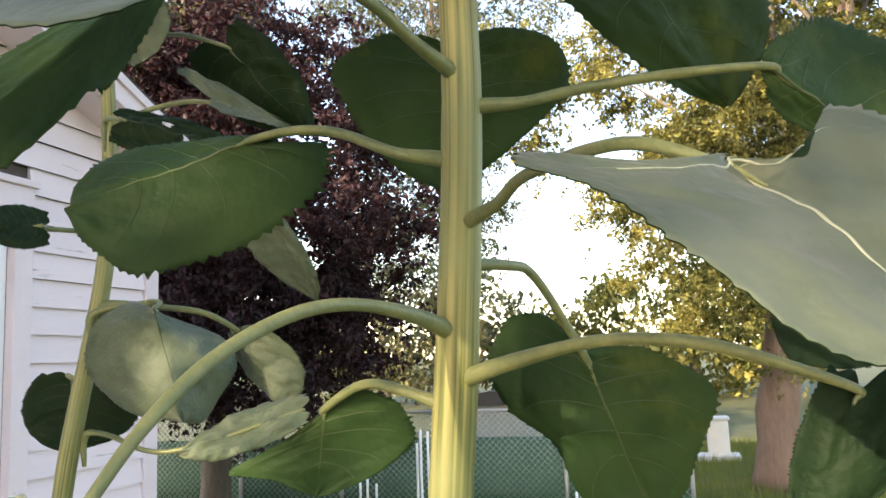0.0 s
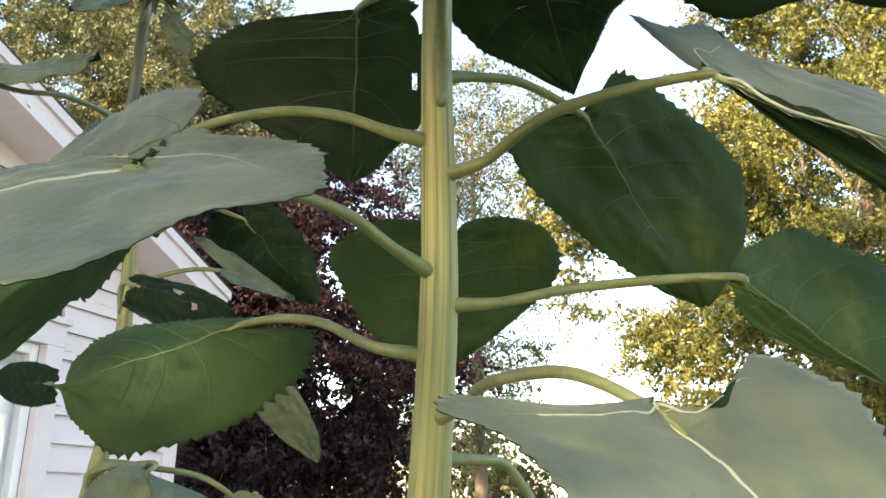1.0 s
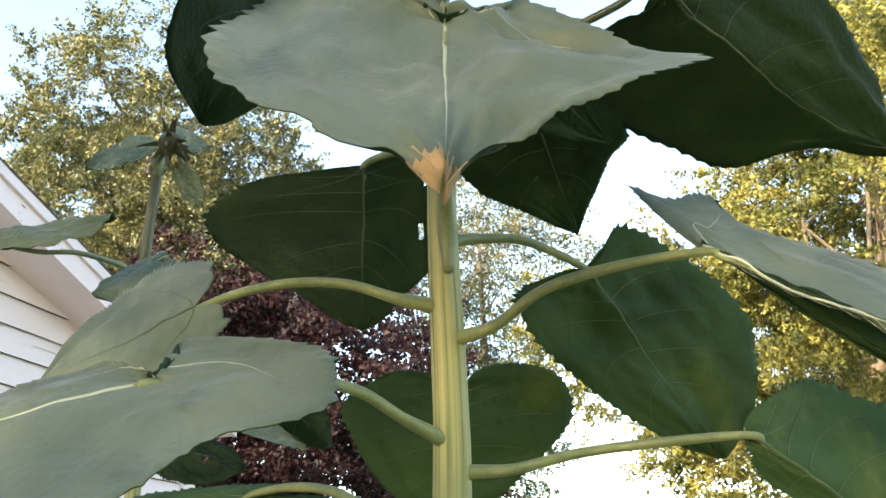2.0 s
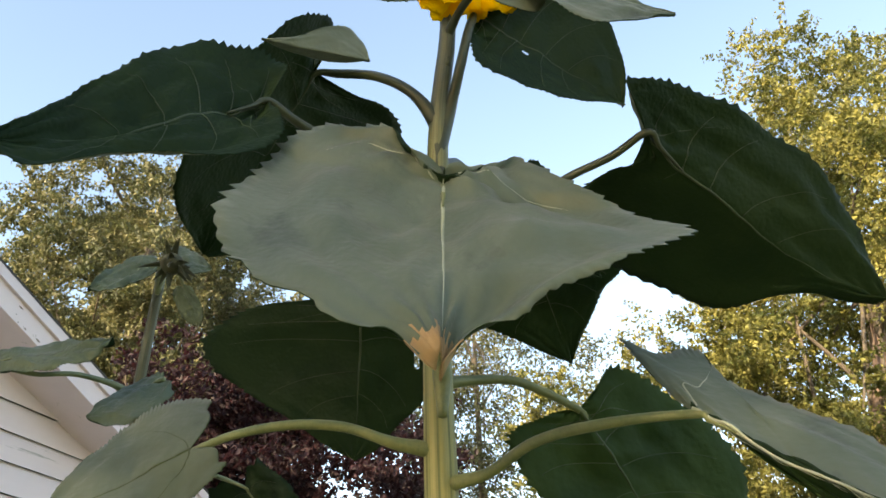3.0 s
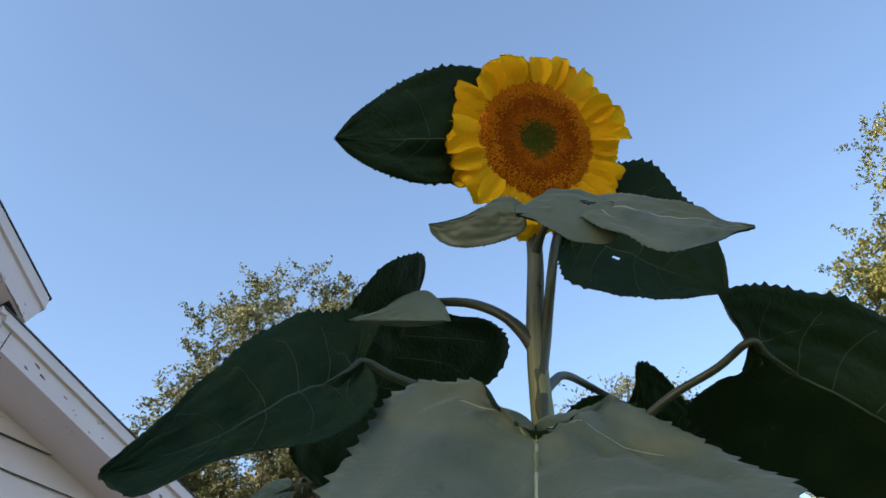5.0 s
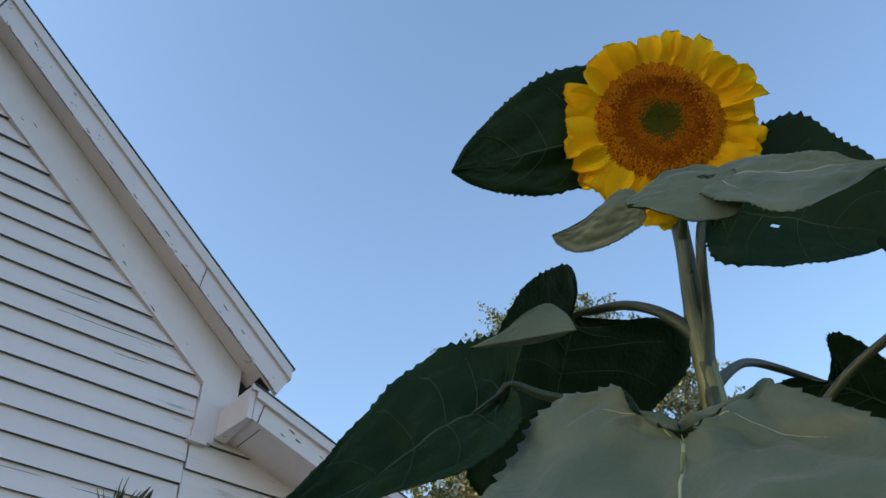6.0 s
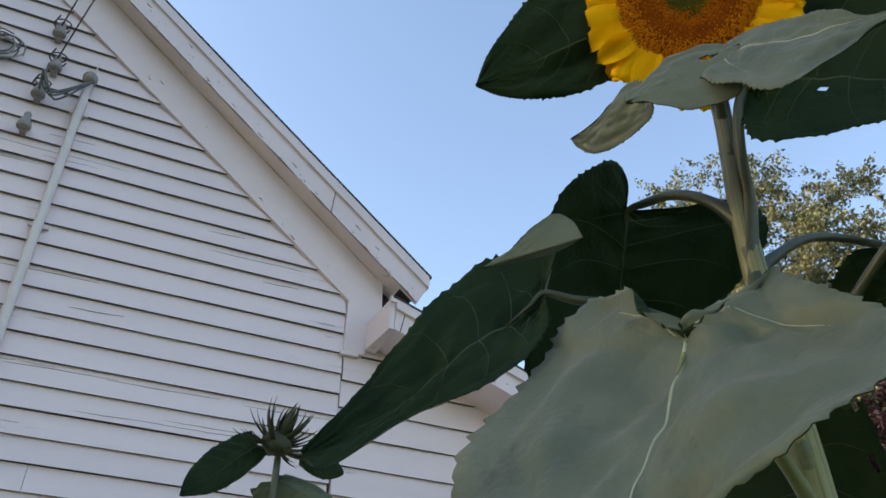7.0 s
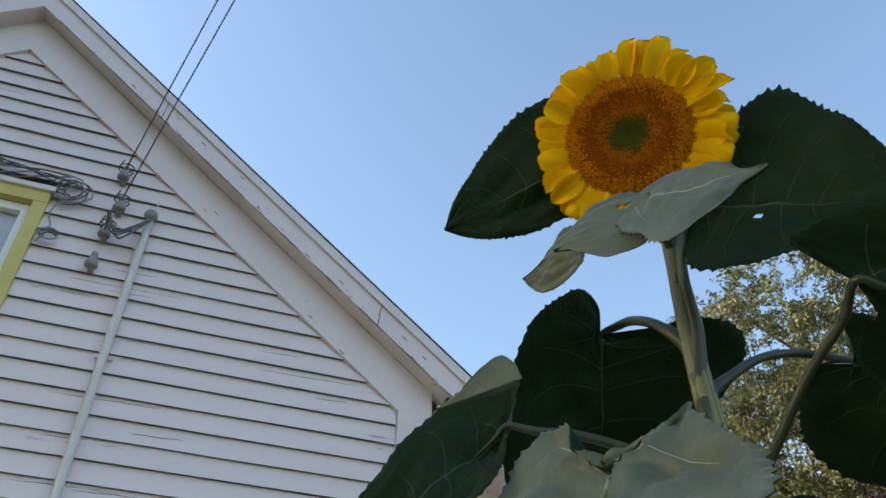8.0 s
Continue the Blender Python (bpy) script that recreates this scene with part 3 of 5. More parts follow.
def worn_edges():
    """Dirt-filled cracks between frieze and soffit, and patches where paint has come off the rake boards."""
    rnd = random.Random(77)
    y0 = WALL_Y - 0.135

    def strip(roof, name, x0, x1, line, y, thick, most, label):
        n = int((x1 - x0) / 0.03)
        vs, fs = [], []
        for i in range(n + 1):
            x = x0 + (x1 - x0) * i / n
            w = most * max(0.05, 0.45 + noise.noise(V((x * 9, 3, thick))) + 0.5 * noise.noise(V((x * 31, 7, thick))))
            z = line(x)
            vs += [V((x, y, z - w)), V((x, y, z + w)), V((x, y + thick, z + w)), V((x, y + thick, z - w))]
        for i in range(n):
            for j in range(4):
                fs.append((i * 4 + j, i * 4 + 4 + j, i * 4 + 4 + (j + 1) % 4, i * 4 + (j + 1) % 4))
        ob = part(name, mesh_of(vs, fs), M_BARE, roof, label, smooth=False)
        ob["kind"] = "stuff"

    def patches(roof, count, x0, x1, line, low, high, y):
        vs, fs = [], []
        for k in range(count):
            x = rnd.uniform(x0, x1)
            z = line(x) - low - (high - low) * rnd.random() ** 0.5
            r, m = 0.0016 + 0.0050 * rnd.random() ** 3, rnd.randint(6, 9)
            k0 = len(vs)
            for dy in (0.0, 0.002):
                for j in range(m):
                    a = 6.2832 * j / m
                    q = r * rnd.uniform(0.5, 1.3)
                    vs.append(V((x + 2.6 * q * math.cos(a), y + dy, z - 2.6 * q * math.cos(a) * (line(0.0) - line(1.0)) + q * 0.8 * math.sin(a))))
            fs.append(tuple(range(k0, k0 + m)))
            fs += [(k0 + j, k0 + m + j, k0 + m + (j + 1) % m, k0 + (j + 1) % m) for j in range(m)]
        ob = part("peeled_patch", mesh_of(vs, fs), M_BARE, roof, "bare wood where the paint has flaked off", smooth=False)
        ob["kind"] = "stuff"

    main = [o for o in bpy.data.objects if o.name == "roof"][0]
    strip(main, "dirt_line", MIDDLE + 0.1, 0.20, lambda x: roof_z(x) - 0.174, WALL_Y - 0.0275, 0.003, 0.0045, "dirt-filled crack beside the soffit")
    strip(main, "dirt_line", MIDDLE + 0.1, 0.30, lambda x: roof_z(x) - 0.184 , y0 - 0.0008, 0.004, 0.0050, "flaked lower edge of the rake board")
    patches(main, 46, -1.6, 0.30, roof_z, 0.15, 0.183, y0 - 0.0009)
    patches(main, 16, -1.6, 0.30, roof_z, 0.07, 0.15, y0 - 0.0009)
    patches(main, 10, -1.7, 0.10, lambda x: frieze_z(x) + 0.28, 0.06, 0.28, WALL_Y - 0.0268)
    lean = bpy.data.objects["lean_to_roof"]
    patches(lean, 22, 0.19, 1.6, lean_z, 0.06, 0.135, WALL_Y - 0.2509)



def clapboards(wall, x_left, x_right, z0, z1, step, cuts, seed, rough=0.0):
    """Lapped boards, each an object of its own. x_right and x_left give the ends for a height."""
    rnd = random.Random(seed)
    z, k = z0, 0
    while z < z1:
        a, b = x_left(z), x_right(z)
        spans = [(a, b)]
        for c0, c1, zz0, zz1 in cuts:
            if z + step > zz0 and z < zz1:
                spans = [s for s0, s1 in spans for s in ((s0, min(s1, c0)), (max(s0, c1), s1)) if s[1] - s[0] > 0.02]
        done = []
        for s0, s1 in spans:
            while s1 - s0 > 2.9:
                cut = s0 + rnd.uniform(1.3, 2.4)
                done.append((s0, cut - 0.002))
                s0 = cut
            done.append((s0, s1))
        for s0, s1 in done:
            if s1 - s0 < 0.03:
                continue
            zz = z + rnd.uniform(-0.002, 0.002)
            n = max(2, int((s1 - s0) / 0.25))
            bm = bmesh.new()
            rows = []
            for i in range(n + 1):
                x = s0 + (s1 - s0) * i / n
                d = 0.0018 * noise.noise(V((x * 2.1, z * 9, seed)))
                low = zz + 0.0025 * noise.noise(V((x * 3.3, z * 7, 4)))
                rows.append([bm.verts.new(p) for p in ((x, WALL_Y - 0.014 + d, low), (x, WALL_Y + 0.013, low + 0.003), (x, WALL_Y + 0.013, zz + step + 0.001), (x, WALL_Y + 0.003 + d, zz + step + 0.001))])
            for i in range(n):
                for j in range(4):
                    fc = bm.faces.new((rows[i][j], rows[i + 1][j], rows[i + 1][(j + 1) % 4], rows[i][(j + 1) % 4]))
                    # lower face coloured dark to draw the shadow line under the lap
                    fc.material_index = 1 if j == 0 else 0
            bm.faces.new(rows[0])
            bm.faces.new(rows[-1][::-1])
            bmesh.ops.recalc_face_normals(bm, faces=bm.faces)
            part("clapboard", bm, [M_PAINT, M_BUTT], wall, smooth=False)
        z += step
        k += 1


def window(name, x0, x1, z0, z1, casing, mat, label):
    win = thing(name, ((x0 + x1) / 2, WALL_Y, z0), label, "window", kind="structure")
    c = casing
    for lo, hi in (((x0, z0), (x0 + c, z1 - c)), ((x1 - c, z0), (x1, z1 - c))):
        part("casing", box((lo[0], WALL_Y - 0.03, lo[1]), (hi[0], WALL_Y + 0.013, hi[1]), 0.003), mat, win, smooth=False)
    part("casing", box((x0, WALL_Y - 0.032, z1 - c), (x1, WALL_Y + 0.013, z1), 0.003), mat, win, smooth=False)
    part("window_sill", box((x0 - 0.03, WALL_Y - 0.06, z0 - 0.05), (x1 + 0.03, WALL_Y + 0.1, z0), 0.004), M_TRIM, win, smooth=False)
    part("drip_cap", box((x0 - 0.015, WALL_Y - 0.05, z1), (x1 + 0.015, WALL_Y + 0.013, z1 + 0.03), 0.004), M_TRIM, win, smooth=False)
    f = 0.045
    a0, a1, b0, b1 = x0 + c, x1 - c, z0, z1 - c
    mid = (b0 + b1) / 2
    for nm, lo, hi in (("frame_side", (a0, b0), (a0 + f, b1)), ("frame_side", (a1 - f, b0), (a1, b1)), ("frame_head", (a0 + f, b1 - f), (a1 - f, b1)), ("frame_foot", (a0 + f, b0), (a1 - f, b0 + f)), ("meeting_rail", (a0 + f, mid - 0.02), (a1 - f, mid + 0.02))):
        part(nm, box((lo[0], WALL_Y + 0.012, lo[1]), (hi[0], WALL_Y + 0.07, hi[1]), 0.004), M_VINYL, win, smooth=False)
    for lo, hi in ((b0 + f, mid - 0.02), (mid + 0.02, b1 - f)):
        p = part("pane", box((a0 + f, WALL_Y + 0.045, lo), (a1 - f, WALL_Y + 0.049, hi)), M_GLASS, win, smooth=False)
        p.visible_shadow = False
    part("blind", box((a0 + f, WALL_Y + 0.053, b0 + f), (a1 - f, WALL_Y + 0.057, b1 - f)), M_BLIND, win, "pale drawn curtain behind the glass", smooth=False)
    return win


wall_gable, wall_lean = house_walls()
house_roofs()
worn_edges()
window("window_1", *WIN, 0.062, M_YELLOW, "white sash window in a narrow yellow casing, pale curtain behind")
window("window_2", *LOW, 0.10, M_TRIM, "white wooden window with wide casing in the lean-to wall")
tags(part("corner_board", box((CORNER - 0.052, WALL_Y - 0.027, 3.392), (CORNER + 0.030, WALL_Y + 0.013, 3.409), 0.002), M_TRIM, None, smooth=False), "short chipped white board under the frieze where two walls meet", "trim", kind="structure")
tags(part("corner_board", box((LEAN_CORNER - 0.09, WALL_Y - 0.02, 0), (LEAN_CORNER + 0.02, WALL_Y + 0.09, lean_z(LEAN_CORNER) - 0.12), 0.003), M_TRIM, None, smooth=False), "white corner board at the end of the lean-to", "trim", kind="structure")


# ---- service mast and cables on the gable ----
def service_mast():
    x = -1.262
    mast = thing("service_mast", (x, WALL_Y - 0.05, 0), "grey painted electrical conduit with a weatherhead on the wall", "conduit")
    y = WALL_Y - 0.045
    part("pipe", tube([(x, y, 0.0), (x, y, 1.5), (x, y, 3.2), (x, y, 4.40)], [0.019], 14), M_CONDUIT, mast)
    bm = bmesh.new()
    bmesh.ops.create_uvsphere(bm, u_segments=14, v_segments=8, radius=0.033, matrix=pose(x, y - 0.012, 4.425) @ Matrix.Diagonal((1, 1.15, 0.9, 1)))
    part("weatherhead", bm, M_INSULATOR, mast, "dark grey cast weatherhead")
    part("rod", tube([(x + 0.01, y, 4.43), (x + 0.012, y, 4.48), (x + 0.012, y, 4.53)], [0.004], 6), M_CONDUIT, mast)
    for z in (3.0, 3.66, 4.25):
        bm = bmesh.new()
        add_box(bm, (x - 0.038, WALL_Y - 0.025, z - 0.009), (x + 0.038, WALL_Y - 0.010, z + 0.009), 0.002)
        part("strap", bm, M_CONDUIT, mast, smooth=False)
    rnd = random.Random(5)
    for k in range(4):
        a = rnd.uniform(0, 6)
        pts = [(x + 0.02, y - 0.03, 4.40)] + [(x - 0.03 - 0.05 * q + 0.02 * math.sin(a + q), y - 0.06 - 0.02 * math.cos(q + a), 4.36 - 0.10 * math.sin(q * 0.9 + 0.3) - 0.015 * k) for q in range(1, 4)] + [(-1.43, y - 0.04, 4.27 + 0.05 * k)]
        part("loop", tube(pts, [0.0045], 6), M_WIRE, mast)


def insulator(x, z, cable):
    ins = thing("insulator", (x, WALL_Y, z), "grey porcelain spool insulator screwed to the clapboards", "insulator", "insulators on the gable")
    y = WALL_Y - 0.055
    prof = [(0.0, -0.042), (0.026, -0.042), (0.030, -0.034), (0.026, -0.015), (0.019, 0.004), (0.013, 0.020), (0.016, 0.028), (0.010, 0.040), (0.0, 0.043)]
    verts, faces, n = [], [], 12
    for r, h in prof:
        for j in range(n):
            verts.append((x + r * math.cos(6.2832 * j / n), y + r * math.sin(6.2832 * j / n), z + h))
    for i in range(len(prof) - 1):
        for j in range(n):
            faces.append((i * n + j, i * n + (j + 1) % n, (i + 1) * n + (j + 1) % n, (i + 1) * n + j))
    part("spool", mesh_of(verts, faces), M_INSULATOR, ins)
    part("bracket", box((x - 0.012, WALL_Y - 0.055, z - 0.05), (x + 0.012, WALL_Y - 0.008, z - 0.03), 0.002), M_INSULATOR, ins, smooth=False)
    if cable:
        pts = [(x + 0.035 * math.cos(a), y + 0.035 * math.sin(a), z + 0.01 + 0.004 * a) for a in (0, 1, 2, 3, 4, 5, 6, 7.5, 9, 10.5)]
        part("tie_wire", tube(pts, [0.0035], 6), M_WIRE, ins)


service_mast()
for ix, iz, on in ((-1.443, 4.655, True), (-1.410, 4.46, True), (-1.432, 4.295, True), (-1.437, 4.115, False)):
    insulator(ix, iz, on)


def stalk(plant, points, radii, name="stalk"):
    me = tube(points, radii, 28, 10, ridge=0.035, ridges=9, lumps=0.05)
    fibre = me.attributes.new("fibre", "FLOAT_VECTOR", "POINT")      # round the stalk and up along it
    for i, v in enumerate(me.vertices):
        a = 2 * math.pi * (i % 28) / 28
        fibre.data[i].vector = (0.03 * math.cos(a), 0.03 * math.sin(a), v.co.z)
    return part(name, me, M_STALK, plant)


def sunflower_head(plant, centre, n, disc, reach, seed=3):
    """Flower head: floret zones, two rows of petals and green bracts. n points out of the face."""
    rnd = random.Random(seed)
    c, n = V(centre), V(n).normalized()
    sx = n.cross(UP).normalized()
    sy = sx.cross(n).normalized()
    frame_m = Matrix((sx, sy, n)).transposed().to_4x4()
    put = Matrix.Translation(c) @ frame_m
    # receptacle
    prof = [(0.0, -0.012), (0.35, -0.010), (0.75, -0.004), (1.0, -0.010), (1.06, -0.025), (0.95, -0.045), (0.6, -0.066), (0.2, -0.078), (0.0, -0.08)]
    verts, faces, k = [], [], 40
    for r, h in prof:
        for j in range(k):
            a = 2 * math.pi * j / k
            verts.append(put @ V((disc * r * math.cos(a), disc * r * math.sin(a), h)))
    for i in range(len(prof) - 1):
        for j in range(k):
            faces.append((i * k + j, i * k + (j + 1) % k, (i + 1) * k + (j + 1) % k, (i + 1) * k + j))
    me = mesh_of(verts, faces)
    me.polygons.foreach_set("material_index", [0 if i < 3 * k else 1 for i in range(len(faces))])
    head = part("flower_head", me, [M_FLORET_IN, M_BRACT], plant, "open sunflower head with a green and brown centre")
    zones = {"centre_floret_mass": (0.0, 0.35, M_FLORET_MID), "rust_floret_mass": (0.35, 0.53, M_FLORET_GLOW), "brown_floret_mass": (0.53, 0.78, M_FLORET_IN), "orange_floret_mass": (0.78, 1.04, M_FLORET)}
    total = 6400
    data = {z: ([], []) for z in zones}
    for i in range(total):
        r = math.sqrt((i + 0.5) / total) * 1.04
        a = i * 2.399963 + rnd.uniform(-0.05, 0.05)
        rr = r + rnd.gauss(0, 0.07)
        zn = next((z for z, (lo, hi, _) in zones.items() if lo <= rr < hi), "orange_floret_mass" if rr >= 0.78 else "centre_floret_mass")
        vs, fs = data[zn]
        h = {"centre_floret_mass": 0.0016, "rust_floret_mass": 0.0020, "brown_floret_mass": 0.0024, "orange_floret_mass": 0.0034}[zn] * rnd.uniform(0.7, 1.25)
        w = disc * 0.0165 * (0.8 if zn == "centre_floret_mass" else 1.0)
        dome = -0.010 + 0.006 * math.sin(min(r, 1) * 2.6) - (0.006 * max(0, r - 0.85) / 0.15)
        lean = V((math.cos(a), math.sin(a), 0)) * (0.25 * r * h * (1 if zn == "orange_floret_mass" else -0.6))
        o = V((disc * r * math.cos(a), disc * r * math.sin(a), dome))
        k0 = len(vs)
        for q in range(5):
            b = a + 2 * math.pi * q / 5
            vs.append(put @ (o + V((w * math.cos(b), w * math.sin(b), 0))))
        for q in range(5):
            b = a + 2 * math.pi * q / 5
            vs.append(put @ (o + lean + V((w * 0.75 * math.cos(b), w * 0.75 * math.sin(b), h))))
        vs.append(put @ (o + lean * 1.2 + V((0, 0, h * 1.18))))
        for q in range(5):
            q2 = (q + 1) % 5
            fs.append((k0 + q, k0 + q2, k0 + 5 + q2, k0 + 5 + q))
            fs.append((k0 + 5 + q, k0 + 5 + q2, k0 + 10))
    for z, (vs, fs) in data.items():
        ob = part(z, mesh_of(vs, fs), zones[z][2], head)
        ob["kind"] = "stuff"

    def petal_mesh(length, width, cup, back, sd):
        r2 = random.Random(sd)
        vs, fs = [], []
        nl, nw = 12, 4
        tw = r2.uniform(-0.35, 0.35)
        for i in range(nl + 1):
            u = i / nl
            w = width * max(0.03, min(0.42 + 1.5 * u, 1.0) * max(0.0, 1 - max(0.0, u - 0.55) ** 2 / 0.2025) ** 0.5)
            lift = -back * u * u * length
            for j in range(-nw, nw + 1):
                s = j / nw
                crimp = 0.0022 * math.cos(s * 11.0) * math.sin(u * math.pi)
                zz = lift + cup * (s * s) * w * (0.3 + 0.9 * u) + crimp + tw * s * w * u
                notch = -0.006 * abs(math.sin(s * 4.7)) if i == nl else 0
                vs.append(V((u * length + notch, s * w * 0.5, zz)))
        c2 = 2 * nw + 1
        for i in range(nl):
            for j in range(c2 - 1):
                fs.append((i * c2 + j, i * c2 + j + 1, (i + 1) * c2 + j + 1, (i + 1) * c2 + j))
        return mesh_of(vs, fs, "petal")

    kinds = [petal_mesh(reach * q, 0.041 * w, cu, bk, 10 + i) for i, (q, w, cu, bk) in enumerate(((1.0, 1.0, 0.42, 0.22), (0.95, 1.05, -0.34, 0.10), (1.1, 0.85, 0.5, 0.36), (0.88, 1.0, 0.35, -0.1), (1.0, 1.1, -0.42, 0.3)))]
    for row, count in ((0, 33), (1, 31)):
        for i in range(count):
            a = 2 * math.pi * (i + 0.5 * row + rnd.uniform(-0.22, 0.22)) / count
            me = kinds[rnd.randrange(len(kinds))]
            tilt = rnd.uniform(-0.02, 0.5) - 0.16 * row
            m = Matrix.Rotation(a, 4, "Z") @ Matrix.Translation((disc * 0.965, 0, -0.012 - 0.007 * row)) @ Matrix.Rotation(-tilt, 4, "Y") @ Matrix.Rotation(rnd.uniform(-0.35, 0.35), 4, "X") @ Matrix.Diagonal((rnd.uniform(0.85, 1.08) * (1 - 0.07 * math.cos(a) - 0.05 * math.sin(a)), rnd.uniform(0.85, 1.15), 1, 1))
            ob = part("petal", me, M_PETAL, head)
            ob.matrix_basis = put @ m
    for i in range(26):
        a = 2 * math.pi * (i + rnd.uniform(-0.2, 0.2)) / 26
        ln = rnd.uniform(0.03, 0.048)
        vs = [V((0, -0.014, 0)), V((0, 0.014, 0)), V((ln * 0.5, 0.013, -0.006)), V((ln * 0.5, -0.013, -0.006)), V((ln, 0, 0.004)), V((ln * 0.5, 0, -0.009))]
        ob = part("bract", mesh_of(vs, [(0, 1, 2, 5), (0, 5, 3), (5, 2, 4), (3, 5, 4)]), M_BRACT, head)
        ob.matrix_basis = put @ Matrix.Rotation(a, 4, "Z") @ Matrix.Translation((disc * 0.92, 0, -0.032)) @ Matrix.Rotation(rnd.uniform(0.2, 0.6), 4, "Y")
        s = ob.modifiers.new("thickness", "SOLIDIFY")
        s.thickness = 0.0015
    return head


# ---- the tall sunflower ----
sunflower = thing("sunflower", (0.27, 0.16, 0), "tall sunflower with thick striped stalk and one yellow flower", "sunflower", "sunflowers")
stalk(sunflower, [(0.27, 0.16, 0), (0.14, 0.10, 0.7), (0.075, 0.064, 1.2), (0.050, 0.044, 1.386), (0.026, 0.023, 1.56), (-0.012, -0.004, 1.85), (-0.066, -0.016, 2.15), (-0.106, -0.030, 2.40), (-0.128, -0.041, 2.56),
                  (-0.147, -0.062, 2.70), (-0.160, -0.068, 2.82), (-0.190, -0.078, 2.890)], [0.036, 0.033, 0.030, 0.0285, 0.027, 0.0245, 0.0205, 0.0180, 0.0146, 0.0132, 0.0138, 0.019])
sunflower_head(sunflower, (-0.237, -0.129, 2.863), (-0.583, -0.694, -0.423), 0.100, 0.070)
sunflower_small = thing("sunflower_small", (0.40, 1.0, 0), "slender young sunflower with drooping leaves and a closed bud", "sunflower", "sunflowers")
stalk(sunflower_small, [(0.40, 1.02, 0), (0.41, 0.98, 0.7), (0.419, 0.929, 1.298), (0.436, 0.849, 1.78), (0.405, 0.835, 2.18), (0.305, 0.785, 2.34), (0.240, 0.728, 2.60)], [0.024, 0.021, 0.019, 0.017, 0.0135, 0.012, 0.010])
sunflower_leaf(sunflower, (0.027, 0.024, 1.556), [(-0.097, 0.061, 1.591), (-0.214, 0.103, 1.591), (-0.322, 0.140, 1.551), (-0.404, 0.160, 1.496)], (-0.463, 0.180, 1.433), (-0.532, 0.232, 1.372), (-0.437, 0.324, 1.417), (-0.505, 0.143, 1.351), (-0.673, -0.020, 0.740), label="broad sunflower leaf seen from above", seed=2)
sunflower_leaf(sunflower, (0.035, 0.030, 1.498), [(-0.049, -0.093, 1.538), (-0.089, -0.181, 1.549), (-0.107, -0.264, 1.540), (-0.126, -0.337, 1.516)], (-0.129, -0.392, 1.492), (-0.168, -0.336, 1.367), (-0.125, -0.340, 1.438), (-0.174, -0.429, 1.443), (0.772, -0.453, -0.446), label="drooping dark blue-green sunflower leaf", seed=3, lobe=0.3, curl=-0.15, veins=False)
sunflower_leaf(sunflower, None, [], (0.150, -0.456, 1.568), (0.134, -0.371, 1.516), (0.142, -0.367, 1.600), (0.142, -0.473, 1.512), (0.986, 0.102, -0.132), label="crumpled sunflower leaf hanging in the shade", seed=33, veins=False)
sunflower_leaf(sunflower, (0.039, 0.035, 1.463), [(0.029, 0.103, 1.500), (0.054, 0.162, 1.506)], (0.083, 0.226, 1.476), (0.113, 0.255, 1.354), (0.076, 0.364, 1.405), (0.119, 0.111, 1.435), (0.941, 0.195, 0.277), label="backlit leaf with yellow sunlit patches", lighter=True, seed=4, lobe=0.3, edges=(((0.123, 0.173), (0.304, 0.624), (0.429, 1.023), (0.651, 0.532), (0.877, 0.199)), ((-0.223, 0.251), (-0.058, 0.749), (0.382, 0.989), (0.692, 0.706), (0.909, 0.3))))
sunflower_leaf(sunflower, (0.016, 0.016, 1.638), [(0.087, -0.034, 1.653), (0.158, -0.059, 1.639)], (0.229, -0.111, 1.532), (0.263, -0.192, 1.293), (0.209, -0.001, 1.464), (0.243, -0.279, 1.456), (0.988, 0.120, 0.100), label="large hanging leaf, yellow where light shines through", lighter=True, rumple=1.4, seed=5, lobe=0.3, curl=0.06, edges=(((-0.229, 0.214), (-0.213, 0.63), (0.049, 1.032), (0.354, 1.024), (0.55, 0.701), (0.914, 0.615)), ((-0.036, 0.165), (-0.017, 0.646), (0.158, 1.059), (0.321, 1.062), (0.577, 0.718), (0.869, 0.359))))
sunflower_leaf(sunflower, (0.009, 0.011, 1.686), [(-0.052, -0.051, 1.710), (-0.125, -0.097, 1.723), (-0.260, -0.203, 1.712)], (-0.312, -0.280, 1.676), (-0.412, -0.410, 1.516), (-0.433, -0.148, 1.650), (-0.307, -0.393, 1.706), (-0.730, -0.228, 0.645), label="broad pale sunflower leaf seen from above", tooth=0.02, rumple=1.2, seed=6, pale=True, arch=0.1, lobe=0.22, wave=0.006, vein=1.1, edges=(((0.067, 0.267), (0.115, 0.629), (0.128, 0.913), (0.225, 1.001), (0.326, 0.797), (0.518, 0.721), (0.746, 0.64), (0.954, 0.494)), ((0.11, 0.108), (0.249, 0.389), (0.153, 0.749), (0.194, 0.869), (0.359, 0.997), (0.564, 1.052), (0.858, 0.697))))
